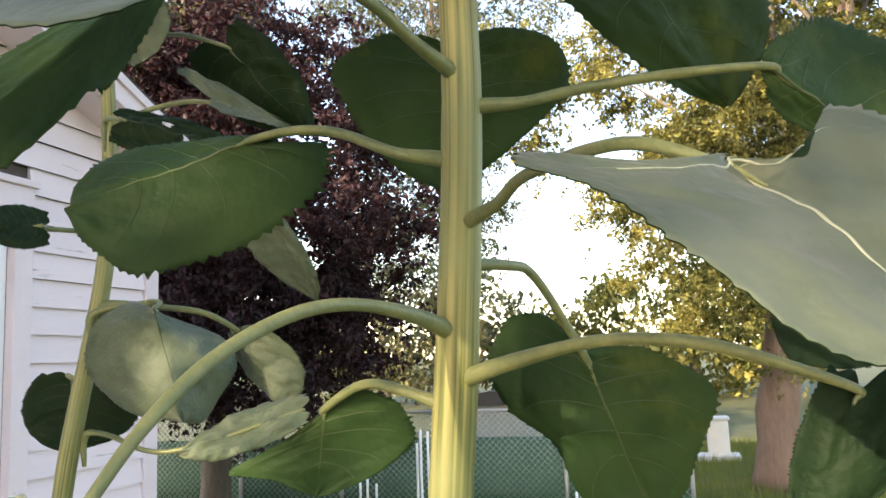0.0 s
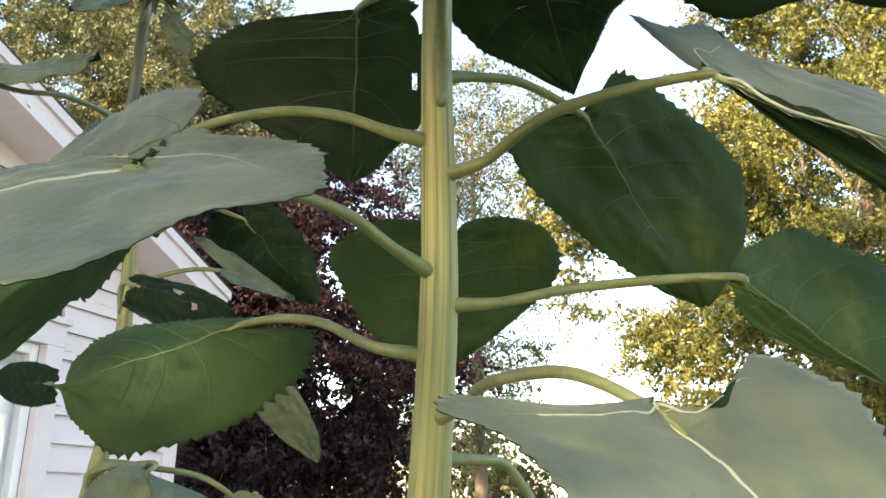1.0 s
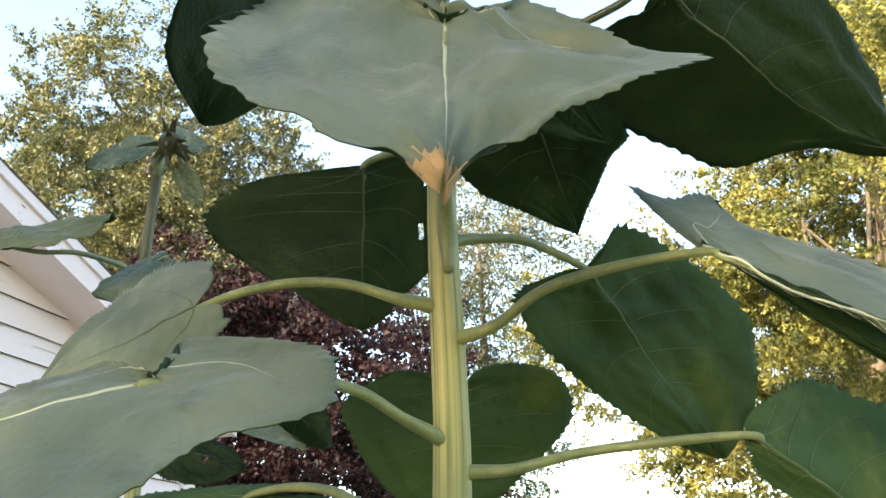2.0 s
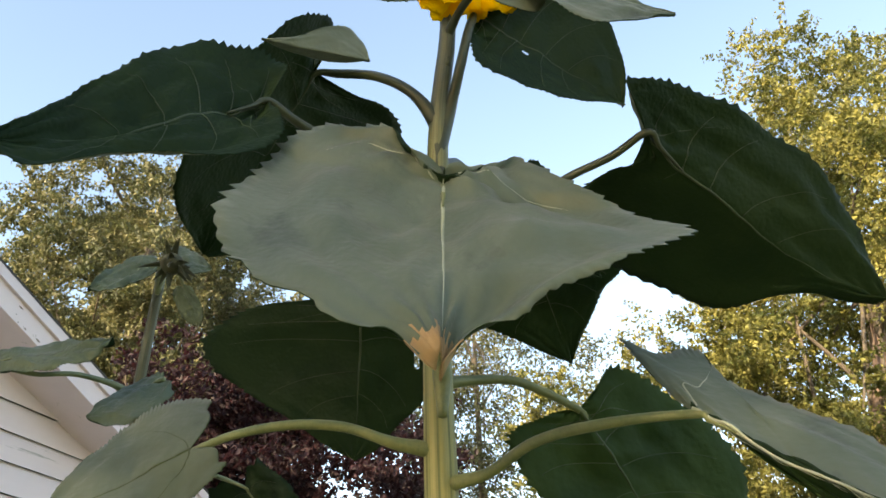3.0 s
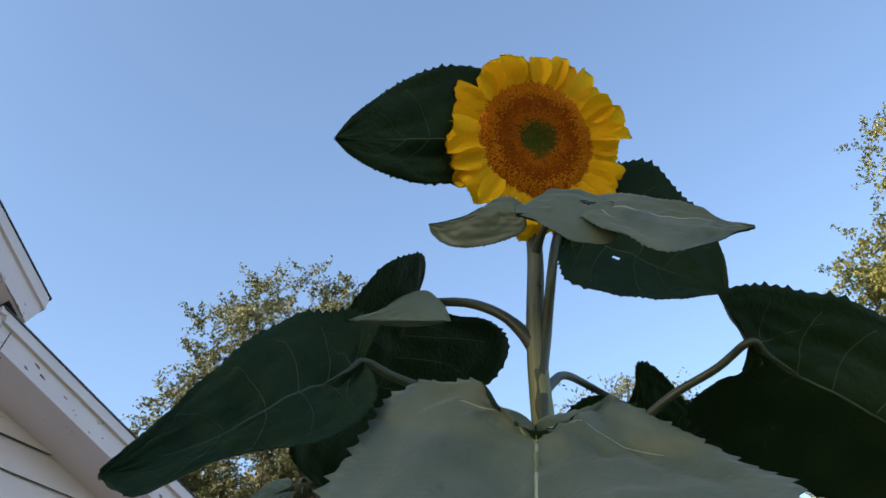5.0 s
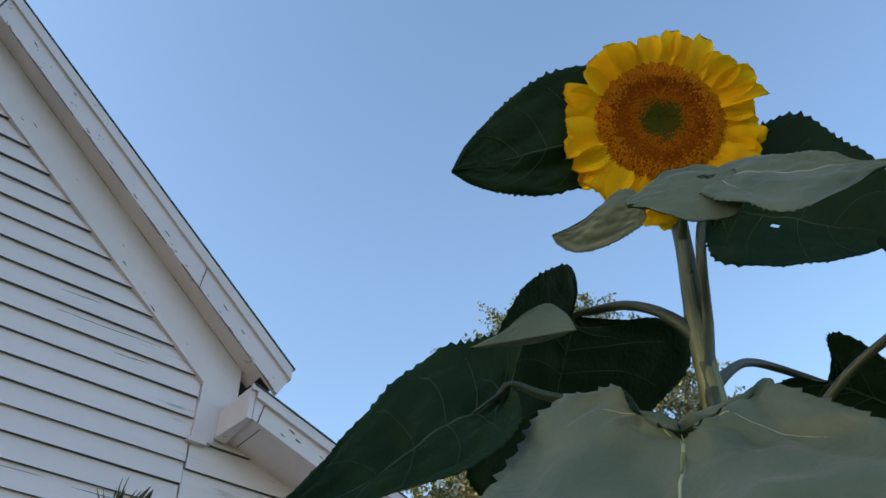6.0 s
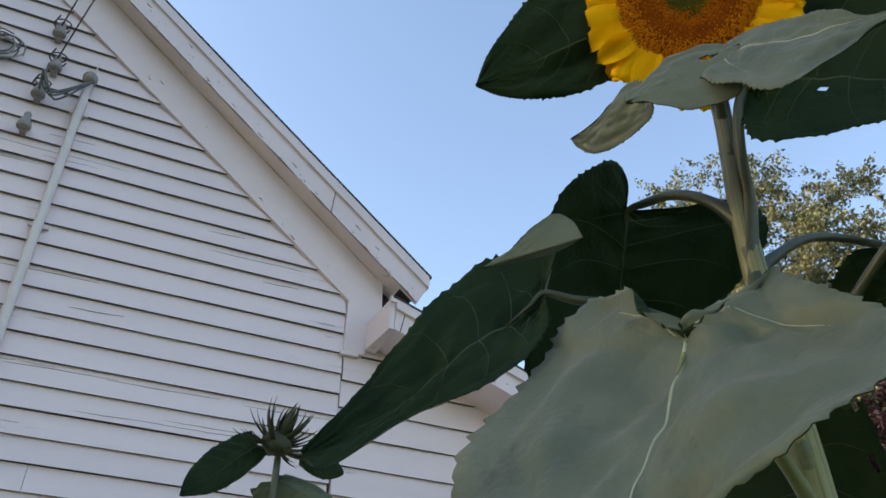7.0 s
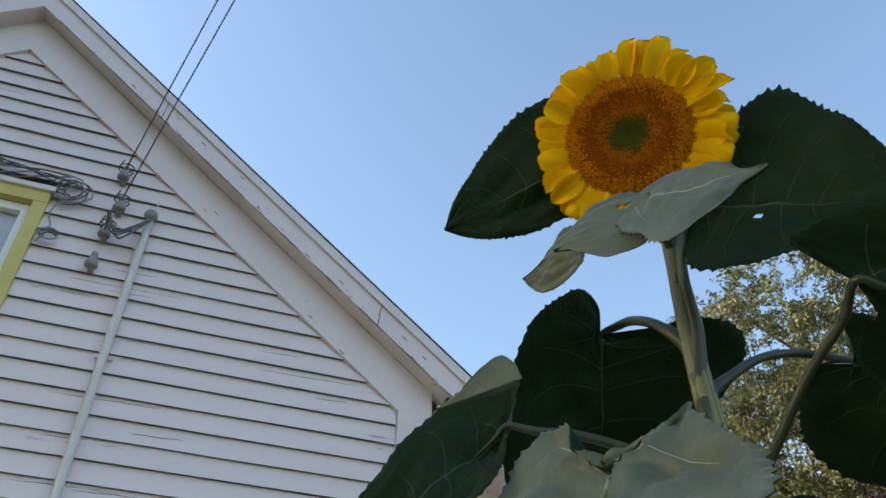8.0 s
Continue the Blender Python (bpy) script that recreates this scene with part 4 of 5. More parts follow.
sunflower_leaf(sunflower, (-0.001, 0.004, 1.766), [(-0.025, 0.079, 1.789), (-0.010, 0.159, 1.827), (-0.008, 0.223, 1.838)], (-0.003, 0.283, 1.832), (-0.093, 0.505, 1.745), (0.015, 0.432, 1.867), (-0.077, 0.337, 1.655), (0.874, 0.175, -0.454), label="dark sunflower leaf seen from below", tooth=0.03, lighter=True, seed=7, lobe=0.26, curl=0.05, edges=(((-0.155, 0.003), (-0.04, 0.358), (0.32, 0.809), (0.601, 1.017), (0.878, 0.555)), ((-0.358, 0.207), (-0.379, 0.528), (-0.194, 0.807), (0.068, 0.867), (0.326, 0.874), (0.582, 0.805), (0.861, 0.4))))
sunflower_leaf(sunflower, (-0.010, -0.002, 1.831), [(0.000, -0.081, 1.842), (0.030, -0.162, 1.861), (0.049, -0.274, 1.870)], (0.081, -0.368, 1.874), (0.150, -0.586, 1.708), (0.167, -0.479, 1.957), (0.114, -0.429, 1.799), (0.895, 0.412, -0.170), label="dark sunflower leaf seen from below", tooth=0.03, lighter=True, seed=8, lobe=0.12, arch=0.05, edges=(((-0.033, 0.107), (0.069, 0.493), (0.265, 0.923), (0.5, 1.015), (0.737, 1.02)), ((-0.021, 0.636), (0.102, 1.673), (0.325, 1.293), (0.54, 0.782), (0.804, 0.194))))
sunflower_leaf(sunflower, (-0.015, -0.005, 1.866), [(-0.103, 0.028, 1.896), (-0.193, 0.055, 1.914), (-0.325, 0.085, 1.898)], (-0.460, 0.111, 1.866), (-0.565, 0.256, 1.800), (-0.482, 0.213, 1.873), (-0.553, 0.073, 1.758), (-0.703, -0.201, 0.683), label="pale sunflower leaf with dark blotches", seed=9, pale=True, wave=0.008, tooth=0.012, fan=0.5, rumple=1.3, edges=(((0.0, 0.5), (0.05, 0.95), (0.15, 1.02), (0.336, 1.046), (0.643, 0.776)), ((-0.133, -0.206), (-0.156, -0.377), (-0.231, -0.401), (-0.437, -0.245), (-0.632, 0.011), (-0.733, 0.223), (-0.716, 0.495), (-0.65, 0.771), (-0.531, 0.872), (-0.341, 0.881), (-0.173, 0.817), (-0.037, 0.85), (0.101, 0.954), (0.269, 1.067), (0.456, 1.142), (0.661, 1.017), (0.842, 0.614))))
sunflower_leaf(sunflower, None, [], (-0.296, 0.211, 1.929), (-0.497, 0.288, 1.689), (-0.377, 0.269, 1.838), (-0.379, 0.253, 1.778), (0.575, 0.787, -0.225), label="hanging green half of a pale leaf", seed=69, veins=False, rumple=0.6, lighter=True, tooth=0.03, edges=(((0.06, 0.9), (0.284, 1.5), (0.5, 1.9), (0.75, 1.5)), ((-0.06, 0.5), (0.08, 1.5), (0.22, 1.25), (0.4, 1.35), (0.62, 1.25), (0.85, 0.6))))
sunflower_leaf(sunflower, None, [], (0.258, 0.061, 2.023), (0.297, 0.097, 1.798), (0.203, 0.254, 1.935), (0.371, -0.092, 1.962), (0.870, 0.440, 0.221), label="dark leaf hanging behind the stalk", lighter=True, rumple=1.4, seed=10, lobe=0.16, edges=(((-0.126, 0.309), (-0.136, 0.699), (0.034, 1.015), (0.283, 0.933), (0.578, 0.702), (0.818, 0.384)), ((-0.115, 0.138), (-0.158, 0.494), (-0.062, 0.903), (0.278, 0.995), (0.637, 0.589), (0.861, 0.258))))
sunflower_leaf(sunflower, (-0.038, -0.010, 1.996), [(-0.065, -0.082, 2.010), (-0.123, -0.159, 2.027), (-0.170, -0.249, 2.025)], (-0.203, -0.345, 2.019), (-0.257, -0.558, 1.850), (-0.142, -0.436, 2.054), (-0.202, -0.420, 1.953), (-0.300, 0.100, 1.000), label="pale sunflower leaf rising towards the light", pale=True, seed=11, tooth=0.02, edges=(((-0.123, 0.138), (-0.392, 0.583), (-0.192, 0.622), (-0.034, 1.116), (0.085, 0.788), (0.437, 0.912), (0.749, 0.79)), ((0.068, 0.112), (0.34, 0.289), (0.542, 0.283), (0.759, 0.502))))
sunflower_leaf(sunflower, None, [], (-0.191, -0.352, 2.020), (-0.161, -0.573, 1.840), (-0.174, -0.449, 1.962), (-0.164, -0.446, 1.930), (0.957, -0.093, 0.274), label="green underside of a rising leaf", seed=68, veins=False, lighter=True, tooth=0.02, edges=(((0.102, 0.574), (0.281, 1.366), (0.501, 1.859), (0.765, 1.212)), ((0.092, 0.255), (0.248, 0.66), (0.439, 0.869), (0.683, 0.869))))
sunflower_leaf(sunflower, (-0.046, -0.012, 2.039), [(-0.086, 0.040, 2.056), (-0.112, 0.101, 2.076), (-0.144, 0.165, 2.076), (-0.171, 0.230, 2.061)], (-0.198, 0.273, 2.039), (-0.287, 0.411, 1.933), (-0.179, 0.369, 2.103), (-0.238, 0.277, 1.948), (-0.865, -0.210, 0.455), label="grey-green sunflower leaf", seed=12, lighter=True, lobe=0.25)
sunflower_leaf(sunflower, (-0.062, -0.015, 2.129), [(-0.008, -0.068, 2.159), (0.029, -0.116, 2.160)], (0.082, -0.182, 2.130), (0.224, -0.328, 1.870), (0.070, -0.108, 2.024), (0.198, -0.384, 2.108), (0.862, 0.462, 0.210), label="hanging leaf with a sunlit yellow patch", tooth=0.025, lighter=True, rumple=1.4, seed=13, lobe=0.24, arch=-0.03, edges=(((-0.002, 0.253), (0.084, 0.858), (0.32, 0.999), (0.56, 0.811), (0.777, 0.555), (0.925, 0.26)), ((-0.068, 0.242), (-0.142, 0.526), (0.09, 0.783), (0.325, 0.942), (0.558, 0.901), (0.821, 0.534), (0.959, 0.165))))
sunflower_leaf(sunflower, (-0.082, -0.022, 2.239), [(0.015, 0.064, 2.338), (0.062, 0.121, 2.374)], (0.120, 0.187, 2.398), (0.260, 0.250, 2.143), (0.143, 0.518, 2.350), (0.233, 0.097, 2.292), (0.859, 0.115, 0.498), label="dark sunflower leaf hanging behind the stalk", tooth=0.02, seed=14, lobe=0.3, holes=((0.35, 0.92, 0.05), (0.5, 0.8, 0.03)), edges=(((0.013, 0.235), (0.063, 0.688), (0.251, 1.0), (0.461, 0.907), (0.603, 0.685), (0.743, 0.429), (0.915, 0.177)), ((-0.119, 0.37), (-0.097, 0.911), (0.191, 0.961), (0.493, 0.965), (0.705, 0.607), (0.895, 0.308))))
sunflower_leaf(sunflower, (-0.119, -0.037, 2.450), [(-0.060, -0.035, 2.512), (0.010, -0.030, 2.560), (0.085, -0.040, 2.575)], (0.143, -0.095, 2.536), (0.427, -0.128, 2.344), (0.226, 0.059, 2.444), (0.314, -0.255, 2.480), (0.562, 0.248, 0.789), label="dark hanging sunflower leaf", seed=15, lobe=0.2, shaded_stem=True, stem=(0.007, 0.006), rumple=1.4, edges=(((-0.12, 0.169), (-0.169, 0.429), (-0.09, 0.789), (0.079, 1.10), (0.26, 1.12), (0.431, 0.99), (0.607, 0.824), (0.781, 0.442), (0.954, 0.118)), ((-0.048, 0.517), (0.102, 0.921), (0.321, 0.987), (0.404, 0.862), (0.522, 0.643), (0.71, 0.4), (0.884, 0.161))))
sunflower_leaf(sunflower, (-0.092, -0.031, 2.137), [(-0.135, -0.044, 2.185), (-0.215, -0.072, 2.235), (-0.275, -0.094, 2.268)], (-0.316, -0.107, 2.284), (-0.472, -0.154, 1.995), (-0.519, 0.052, 2.133), (-0.314, -0.378, 2.158), (-0.799, -0.352, 0.487), label="large pale sunflower leaf facing down, torn brown tip", sag=(-0.047, -0.01, -0.02), seed=16, pale=True, curl=-0.03, arch=0.06, wave=0.012, tooth=0.03, dry=0.035, rumple=2.7, fan=0.38, pull=(-0.095, -0.040, -0.066), vein=1.1, stem=(0.008, 0.006), edges=(((-0.14, 0.005), (-0.30, 0.09), (-0.45, 0.25), (-0.657, 0.34), (-0.757, 0.53), (-0.80, 0.73), (-0.61, 0.90), (-0.333, 0.98), (0.04, 1.0), (0.181, 0.97), (0.325, 0.89), (0.4, 0.81), (0.536, 0.69), (0.662, 0.50), (0.735, 0.44), (0.837, 0.282), (0.862, 0.2), (0.965, 0.063)), ((-0.14, 0.005), (-0.25, 0.08), (-0.33, 0.25), (-0.429, 0.345), (-0.36, 0.393), (-0.282, 0.477), (-0.115, 0.663), (0.095, 0.84), (0.253, 0.985), (0.349, 0.89), (0.46, 0.70), (0.572, 0.5), (0.673, 0.369), (0.771, 0.264), (0.828, 0.148), (0.909, 0.064))))
sunflower_leaf(sunflower, (-0.089, -0.026, 2.285), [(-0.088, -0.110, 2.352), (-0.092, -0.210, 2.412), (-0.104, -0.292, 2.433)], (-0.125, -0.344, 2.445), (0.157, -0.638, 2.268), (-0.030, -0.538, 2.526), (0.137, -0.304, 2.352), (0.799, 0.596, 0.086), label="large dark sunflower leaf against the sky", seed=17, shaded_stem=True, stem=(0.0062, 0.0055), rumple=1.3, tooth=0.018, arch=0.15, edges=(((-0.087, 0.091), (-0.145, 0.155), (-0.148, 0.243), (-0.021, 0.483), (0.151, 0.653), (0.32, 0.729), (0.512, 0.78), (0.677, 0.694), (0.814, 0.487), (0.936, 0.194)), ((0.017, 0.19), (0.02, 0.33), (-0.02, 0.42), (-0.062, 0.62), (-0.085, 0.85), (-0.03, 1.03), (0.132, 1.06), (0.233, 1.04), (0.32, 1.0), (0.447, 0.921), (0.567, 0.843), (0.648, 0.696), (0.713, 0.44), (0.8, 0.212), (0.909, 0.121))))
sunflower_leaf(sunflower, (-0.125, -0.038, 2.530), [(-0.150, -0.006, 2.590), (-0.155, 0.056, 2.640), (-0.144, 0.135, 2.679)], (-0.154, 0.170, 2.684), (-0.057, 0.405, 2.424), (-0.311, 0.202, 2.559), (0.126, 0.187, 2.629), (-0.077, 0.765, 0.640), label="dark sunflower leaf hanging behind the stalk", seed=18, shaded_stem=True, stem=(0.008, 0.005), tooth=0.012, edges=(((-0.137, 0.02), (-0.197, 0.268), (-0.036, 0.711), (0.186, 0.95), (0.394, 0.99), (0.6, 1.1), (0.823, 1.05), (0.921, 0.8)), ((-0.031, 0.377), (-0.08, 0.7), (-0.01, 0.98), (0.154, 1.01), (0.434, 0.75), (0.768, 0.348), (0.935, 0.146))))
sunflower_leaf(sunflower, (-0.097, -0.028, 2.322), [(-0.180, 0.020, 2.385), (-0.260, 0.066, 2.424), (-0.315, 0.102, 2.438)], (-0.348, 0.127, 2.449), (-0.632, 0.240, 2.203), (-0.461, 0.206, 2.489), (-0.450, 0.117, 2.298), (0.575, 0.754, -0.317), label="long dark leaf with its edge turned up", seed=19, shaded_stem=True, arch=0.07, rumple=1.3, tooth=0.018, stem=(0.007, 0.005), edges=(((-0.12, 0.37), (0.0, 0.68), (0.16, 0.90), (0.33, 0.88), (0.46, 0.78), (0.56, 0.66), (0.665, 0.55), (0.75, 0.40), (0.85, 0.25)), ((0.036, 0.93), (0.191, 1.27), (0.376, 1.175), (0.51, 0.871), (0.643, 0.60), (0.76, 0.629), (0.914, 0.60))))
sunflower_leaf(sunflower, None, [], (-0.480, 0.058, 2.419), (-0.394, -0.040, 2.432), (-0.441, 0.008, 2.459), (-0.431, 0.017, 2.428), (-0.667, -0.633, -0.393), label="upturned pale leaf edge", seed=63, veins=False, tooth=0.008, rumple=0.5, edges=(((0.097, 0.211), (0.239, 0.452), (0.359, 1.051), (0.528, 1.319), (0.79, 0.764)), ((-0.013, 0.969), (0.087, 1.892), (0.309, 2.257))))
sunflower_leaf(sunflower, None, [], (0.099, -0.103, 2.527), (0.275, -0.222, 2.441), (0.074, -0.143, 2.564), (0.156, -0.078, 2.456), (0.606, 0.387, 0.695), label="small dark leaf behind the stalk", seed=20, lobe=0.2, edges=(((0.165, 0.559), (0.307, 1.142), (0.52, 1.283), (0.71, 0.929), (0.882, 0.287)), ((-0.222, 0.222), (-0.178, 0.611), (0.204, 0.889), (0.633, 0.778))))
sunflower_leaf(sunflower, (-0.122, -0.036, 2.480), [(-0.126, -0.058, 2.562), (-0.152, -0.085, 2.628), (-0.154, -0.099, 2.690), (-0.137, -0.103, 2.735)], (-0.117, -0.099, 2.763), (0.060, -0.315, 2.649), (-0.042, -0.263, 2.896), (-0.105, -0.166, 2.597), (0.783, 0.621, 0.036), label="dark leaf behind the flower head", seed=21, shaded_stem=True, stem=(0.0078, 0.0058), tooth=0.02, rumple=1.2, holes=((0.45, 0.2, 0.02), (0.3, -0.5, 0.02)), edges=(((-0.053, 0.248), (0.006, 0.593), (0.17, 0.924), (0.32, 1.0), (0.624, 0.719), (0.856, 0.413), (0.951, 0.172)), ((-0.014, 0.564), (0.061, 0.987), (0.235, 0.996), (0.47, 0.771), (0.746, 0.409))))
sunflower_leaf(sunflower, None, [], (-0.254, -0.067, 2.872), (-0.459, 0.126, 2.798), (-0.387, -0.019, 2.967), (-0.313, 0.051, 2.771), (0.517, 0.725, 0.454), label="dark pointed leaf behind the flower head", seed=22, tooth=0.02, edges=(((-0.075, 0.518), (0.018, 0.881), (0.151, 0.954), (0.331, 0.918), (0.559, 0.733), (0.837, 0.342)), ((-0.076, 0.589), (0.1, 0.862), (0.229, 0.925), (0.403, 0.873), (0.667, 0.609), (0.852, 0.302))))
sunflower_leaf(sunflower, (-0.147, -0.062, 2.690), [(-0.195, -0.105, 2.708), (-0.255, -0.165, 2.680)], (-0.307, -0.219, 2.609), (-0.259, -0.406, 2.522), (-0.264, -0.292, 2.634), (-0.339, -0.285, 2.485), (-0.828, -0.393, 0.399), label="pale leaf under the flower head", seed=23, pale=True, shaded_stem=True, wave=0.012, rumple=1.2, stem=(0.006, 0.005), edges=(((-0.116, 0.339), (0.009, 0.709), (0.146, 0.883), (0.542, 0.657), (0.815, 0.17)), ((-0.113, 0.261), (0.041, 0.631), (0.203, 0.78), (0.367, 0.992), (0.604, 0.805), (0.798, 0.417))))
sunflower_leaf(sunflower, None, [], (-0.300, -0.245, 2.607), (-0.386, -0.137, 2.573), (-0.349, -0.187, 2.540), (-0.342, -0.177, 2.637), (-0.500, -0.200, 1.000), label="pale leaf lobe with a hole under the flower head", seed=64, veins=False, pale=True, tooth=0.006, rumple=1.2, holes=((0.3, 0.15, 0.06), (0.36, 0.22, 0.04)), edges=(((-0.232, 0.957), (-0.201, 1.382), (0.098, 1.263), (0.479, 0.783), (0.825, 0.254)), ((0.034, 0.5), (0.163, 0.792), (0.381, 0.882), (0.691, 0.506), (0.903, 0.272))))
sunflower_leaf(sunflower, None, [], (-0.344, -0.134, 2.603), (-0.367, 0.009, 2.635), (-0.336, -0.068, 2.580), (-0.357, -0.080, 2.640), (-0.935, -0.074, -0.347), label="twisted lobe, pale above and dark below", seed=67, tooth=0.02, veins=False, arch=0.03, edges=(((0.003, 0.561), (0.324, 0.903), (0.672, 0.887), (0.93, 0.405)), ((-0.022, 1.025), (0.135, 1.446), (0.517, 0.443), (0.818, 0.066))))
sunflower_leaf(sunflower_small, (0.411, 0.859, 1.645), [(0.440, 0.760, 1.668), (0.420, 0.715, 1.664)], (0.358, 0.686, 1.648), (0.371, 0.631, 1.439), (0.304, 0.796, 1.556), (0.459, 0.569, 1.545), (-0.820, -0.564, 0.094), label="wilted drooping sunflower leaf", seed=40, rumple=2.2, wave=0.075, curl=-0.22, arch=0.16, tooth=0.012, top=M_TOP2, vein=0.6, stem=(0.005, 0.004), edges=(((-0.125, 0.112), (-0.148, 0.303), (0.008, 0.76), (0.32, 1.0), (0.641, 0.81), (0.843, 0.537), (0.936, 0.222)), ((-0.006, 0.206), (0.023, 0.644), (0.126, 0.972), (0.378, 0.96), (0.692, 0.616), (0.949, 0.29))))
sunflower_leaf(sunflower_small, (0.429, 0.860, 1.662), [(0.449, 0.713, 1.655), (0.489, 0.650, 1.640)], (0.528, 0.603, 1.602), (0.550, 0.517, 1.455), (0.558, 0.608, 1.522), (0.548, 0.481, 1.541), (-0.982, 0.051, -0.182), label="drooping sunflower leaf", seed=41, rumple=2.0, top=M_TOP2, vein=0.5, stem=(0.006, 0.004))
sunflower_leaf(sunflower_small, (0.434, 0.892, 1.408), [(0.428, 0.836, 1.414), (0.392, 0.674, 1.385)], (0.492, 0.465, 1.447), (0.378, 0.650, 1.380), (0.476, 0.557, 1.456), (0.431, 0.533, 1.379), (-0.785, -0.285, 0.550), label="grey-green sunflower leaf edge on", seed=42, rumple=2.0, top=M_TOP2, vein=0.5, stem=(0.005, 0.004))
sunflower_leaf(sunflower_small, (0.440, 0.899, 1.502), [(0.462, 0.958, 1.531)], (0.517, 0.990, 1.522), (0.512, 1.010, 1.373), (0.512, 1.116, 1.462), (0.545, 0.851, 1.443), (0.992, 0.124, -0.021), label="dark leaf behind the thin stalk", seed=43, rumple=2.0, top=M_TOP2, vein=0.5, stem=(0.005, 0.004))
sunflower_leaf(sunflower_small, (0.406, 0.830, 2.190), [(0.405, 0.752, 2.199), (0.408, 0.664, 2.195)], (0.418, 0.569, 2.161), (0.501, 0.429, 1.986), (0.478, 0.623, 2.073), (0.451, 0.458, 2.137), (0.908, 0.015, 0.419), label="green leaf of the small sunflower", seed=44, rumple=2.0, top=M_TOP2, vein=0.5, stem=(0.005, 0.003))
sunflower_leaf(sunflower_small, (0.427, 0.839, 2.019), [(0.406, 0.751, 2.044), (0.390, 0.651, 2.048)], (0.374, 0.562, 2.036), (0.381, 0.414, 1.971), (0.391, 0.621, 2.105), (0.339, 0.489, 1.983), (-0.702, -0.318, 0.637), label="narrow pale leaf, edge on", seed=45, rumple=2.0, top=M_TOP2, vein=0.5, stem=(0.005, 0.003), lobe=0.2)
sunflower_leaf(sunflower_small, (0.450, 0.860, 1.808), [(0.566, 0.752, 1.864), (0.688, 0.684, 1.871)], (0.754, 0.640, 1.858), (0.829, 0.568, 1.683), (0.762, 0.711, 1.810), (0.783, 0.569, 1.789), (-0.927, -0.079, -0.367), label="bluish drooping leaf with a yellow tip", seed=46, rumple=2.0, top=M_TOP2, vein=0.5, stem=(0.004, 0.003))
sunflower_leaf(sunflower_small, (0.450, 0.860, 1.808), [(0.377, 0.895, 1.814), (0.318, 0.922, 1.812)], (0.314, 0.899, 1.812), (0.248, 0.984, 1.817), (0.312, 0.957, 1.860), (0.273, 0.917, 1.767), (0.668, 0.540, -0.512), label="dark leaf beside the house", seed=47, rumple=2.0, top=M_TOP2, vein=0.5, stem=(0.005, 0.004))
sunflower_leaf(sunflower_small, (0.358, 0.817, 2.182), [], (0.296, 0.706, 2.223), (0.285, 0.676, 2.087), (0.275, 0.746, 2.172), (0.294, 0.611, 2.175), (-0.985, -0.138, 0.107), label="light green hanging leaf", seed=48, rumple=2.0, top=M_TOP2, vein=0.5)
sunflower_leaf(sunflower_small, (0.354, 0.795, 2.012), [(0.311, 0.733, 2.003)], (0.298, 0.715, 1.994), (0.322, 0.505, 1.930), (0.343, 0.632, 2.003), (0.293, 0.623, 1.905), (0.856, 0.237, -0.458), label="dark leaf with holes", seed=49, rumple=2.0, top=M_TOP2, vein=0.5, stem=(0.004, 0.003), holes=((0.4, -0.3, 0.06), (0.6, 0.1, 0.05)))
sunflower_leaf(sunflower_small, (0.239, 0.730, 2.602), [], (0.207, 0.727, 2.600), (0.094, 0.781, 2.497), (0.170, 0.768, 2.604), (0.145, 0.729, 2.524), (-0.694, -0.533, 0.485), label="small top leaf", seed=50, rumple=2.0, top=M_TOP2, vein=0.5, lobe=0.15)
sunflower_leaf(sunflower_small, (0.238, 0.727, 2.608), [], (0.230, 0.704, 2.619), (0.247, 0.607, 2.596), (0.259, 0.696, 2.668), (0.221, 0.644, 2.574), (-0.839, -0.261, 0.478), label="small top leaf", seed=51, rumple=2.0, top=M_TOP2, vein=0.5, lobe=0.15)
sunflower_leaf(sunflower_small, (0.239, 0.727, 2.602), [(0.243, 0.690, 2.596)], (0.241, 0.669, 2.557), (0.265, 0.627, 2.467), (0.253, 0.683, 2.512), (0.250, 0.622, 2.513), (-0.960, 0.043, -0.277), label="small hanging pale leaf", seed=52, rumple=2.0, top=M_TOP2, vein=0.5, stem=(0.004, 0.003), lobe=0.15)
sunflower_leaf(sunflower_small, (0.262, 0.786, 2.337), [(0.123, 0.782, 2.325), (0.044, 0.810, 2.301)], (-0.009, 0.861, 2.312), (0.032, 0.634, 2.339), (0.063, 0.815, 2.369), (-0.007, 0.719, 2.279), (-0.760, -0.059, 0.647), label="narrow grey-green leaf, edge on", seed=53, rumple=2.0, top=M_TOP2, vein=0.5, stem=(0.005, 0.004), lobe=0.1)
sunflower_leaf(sunflower_small, (0.267, 0.781, 2.326), [], (0.214, 0.661, 2.334), (0.116, 0.734, 2.231), (0.195, 0.736, 2.319), (0.148, 0.635, 2.231), (-0.774, -0.169, 0.611), label="grey-green leaf", seed=54, rumple=2.0, top=M_TOP2, vein=0.5, lobe=0.2)


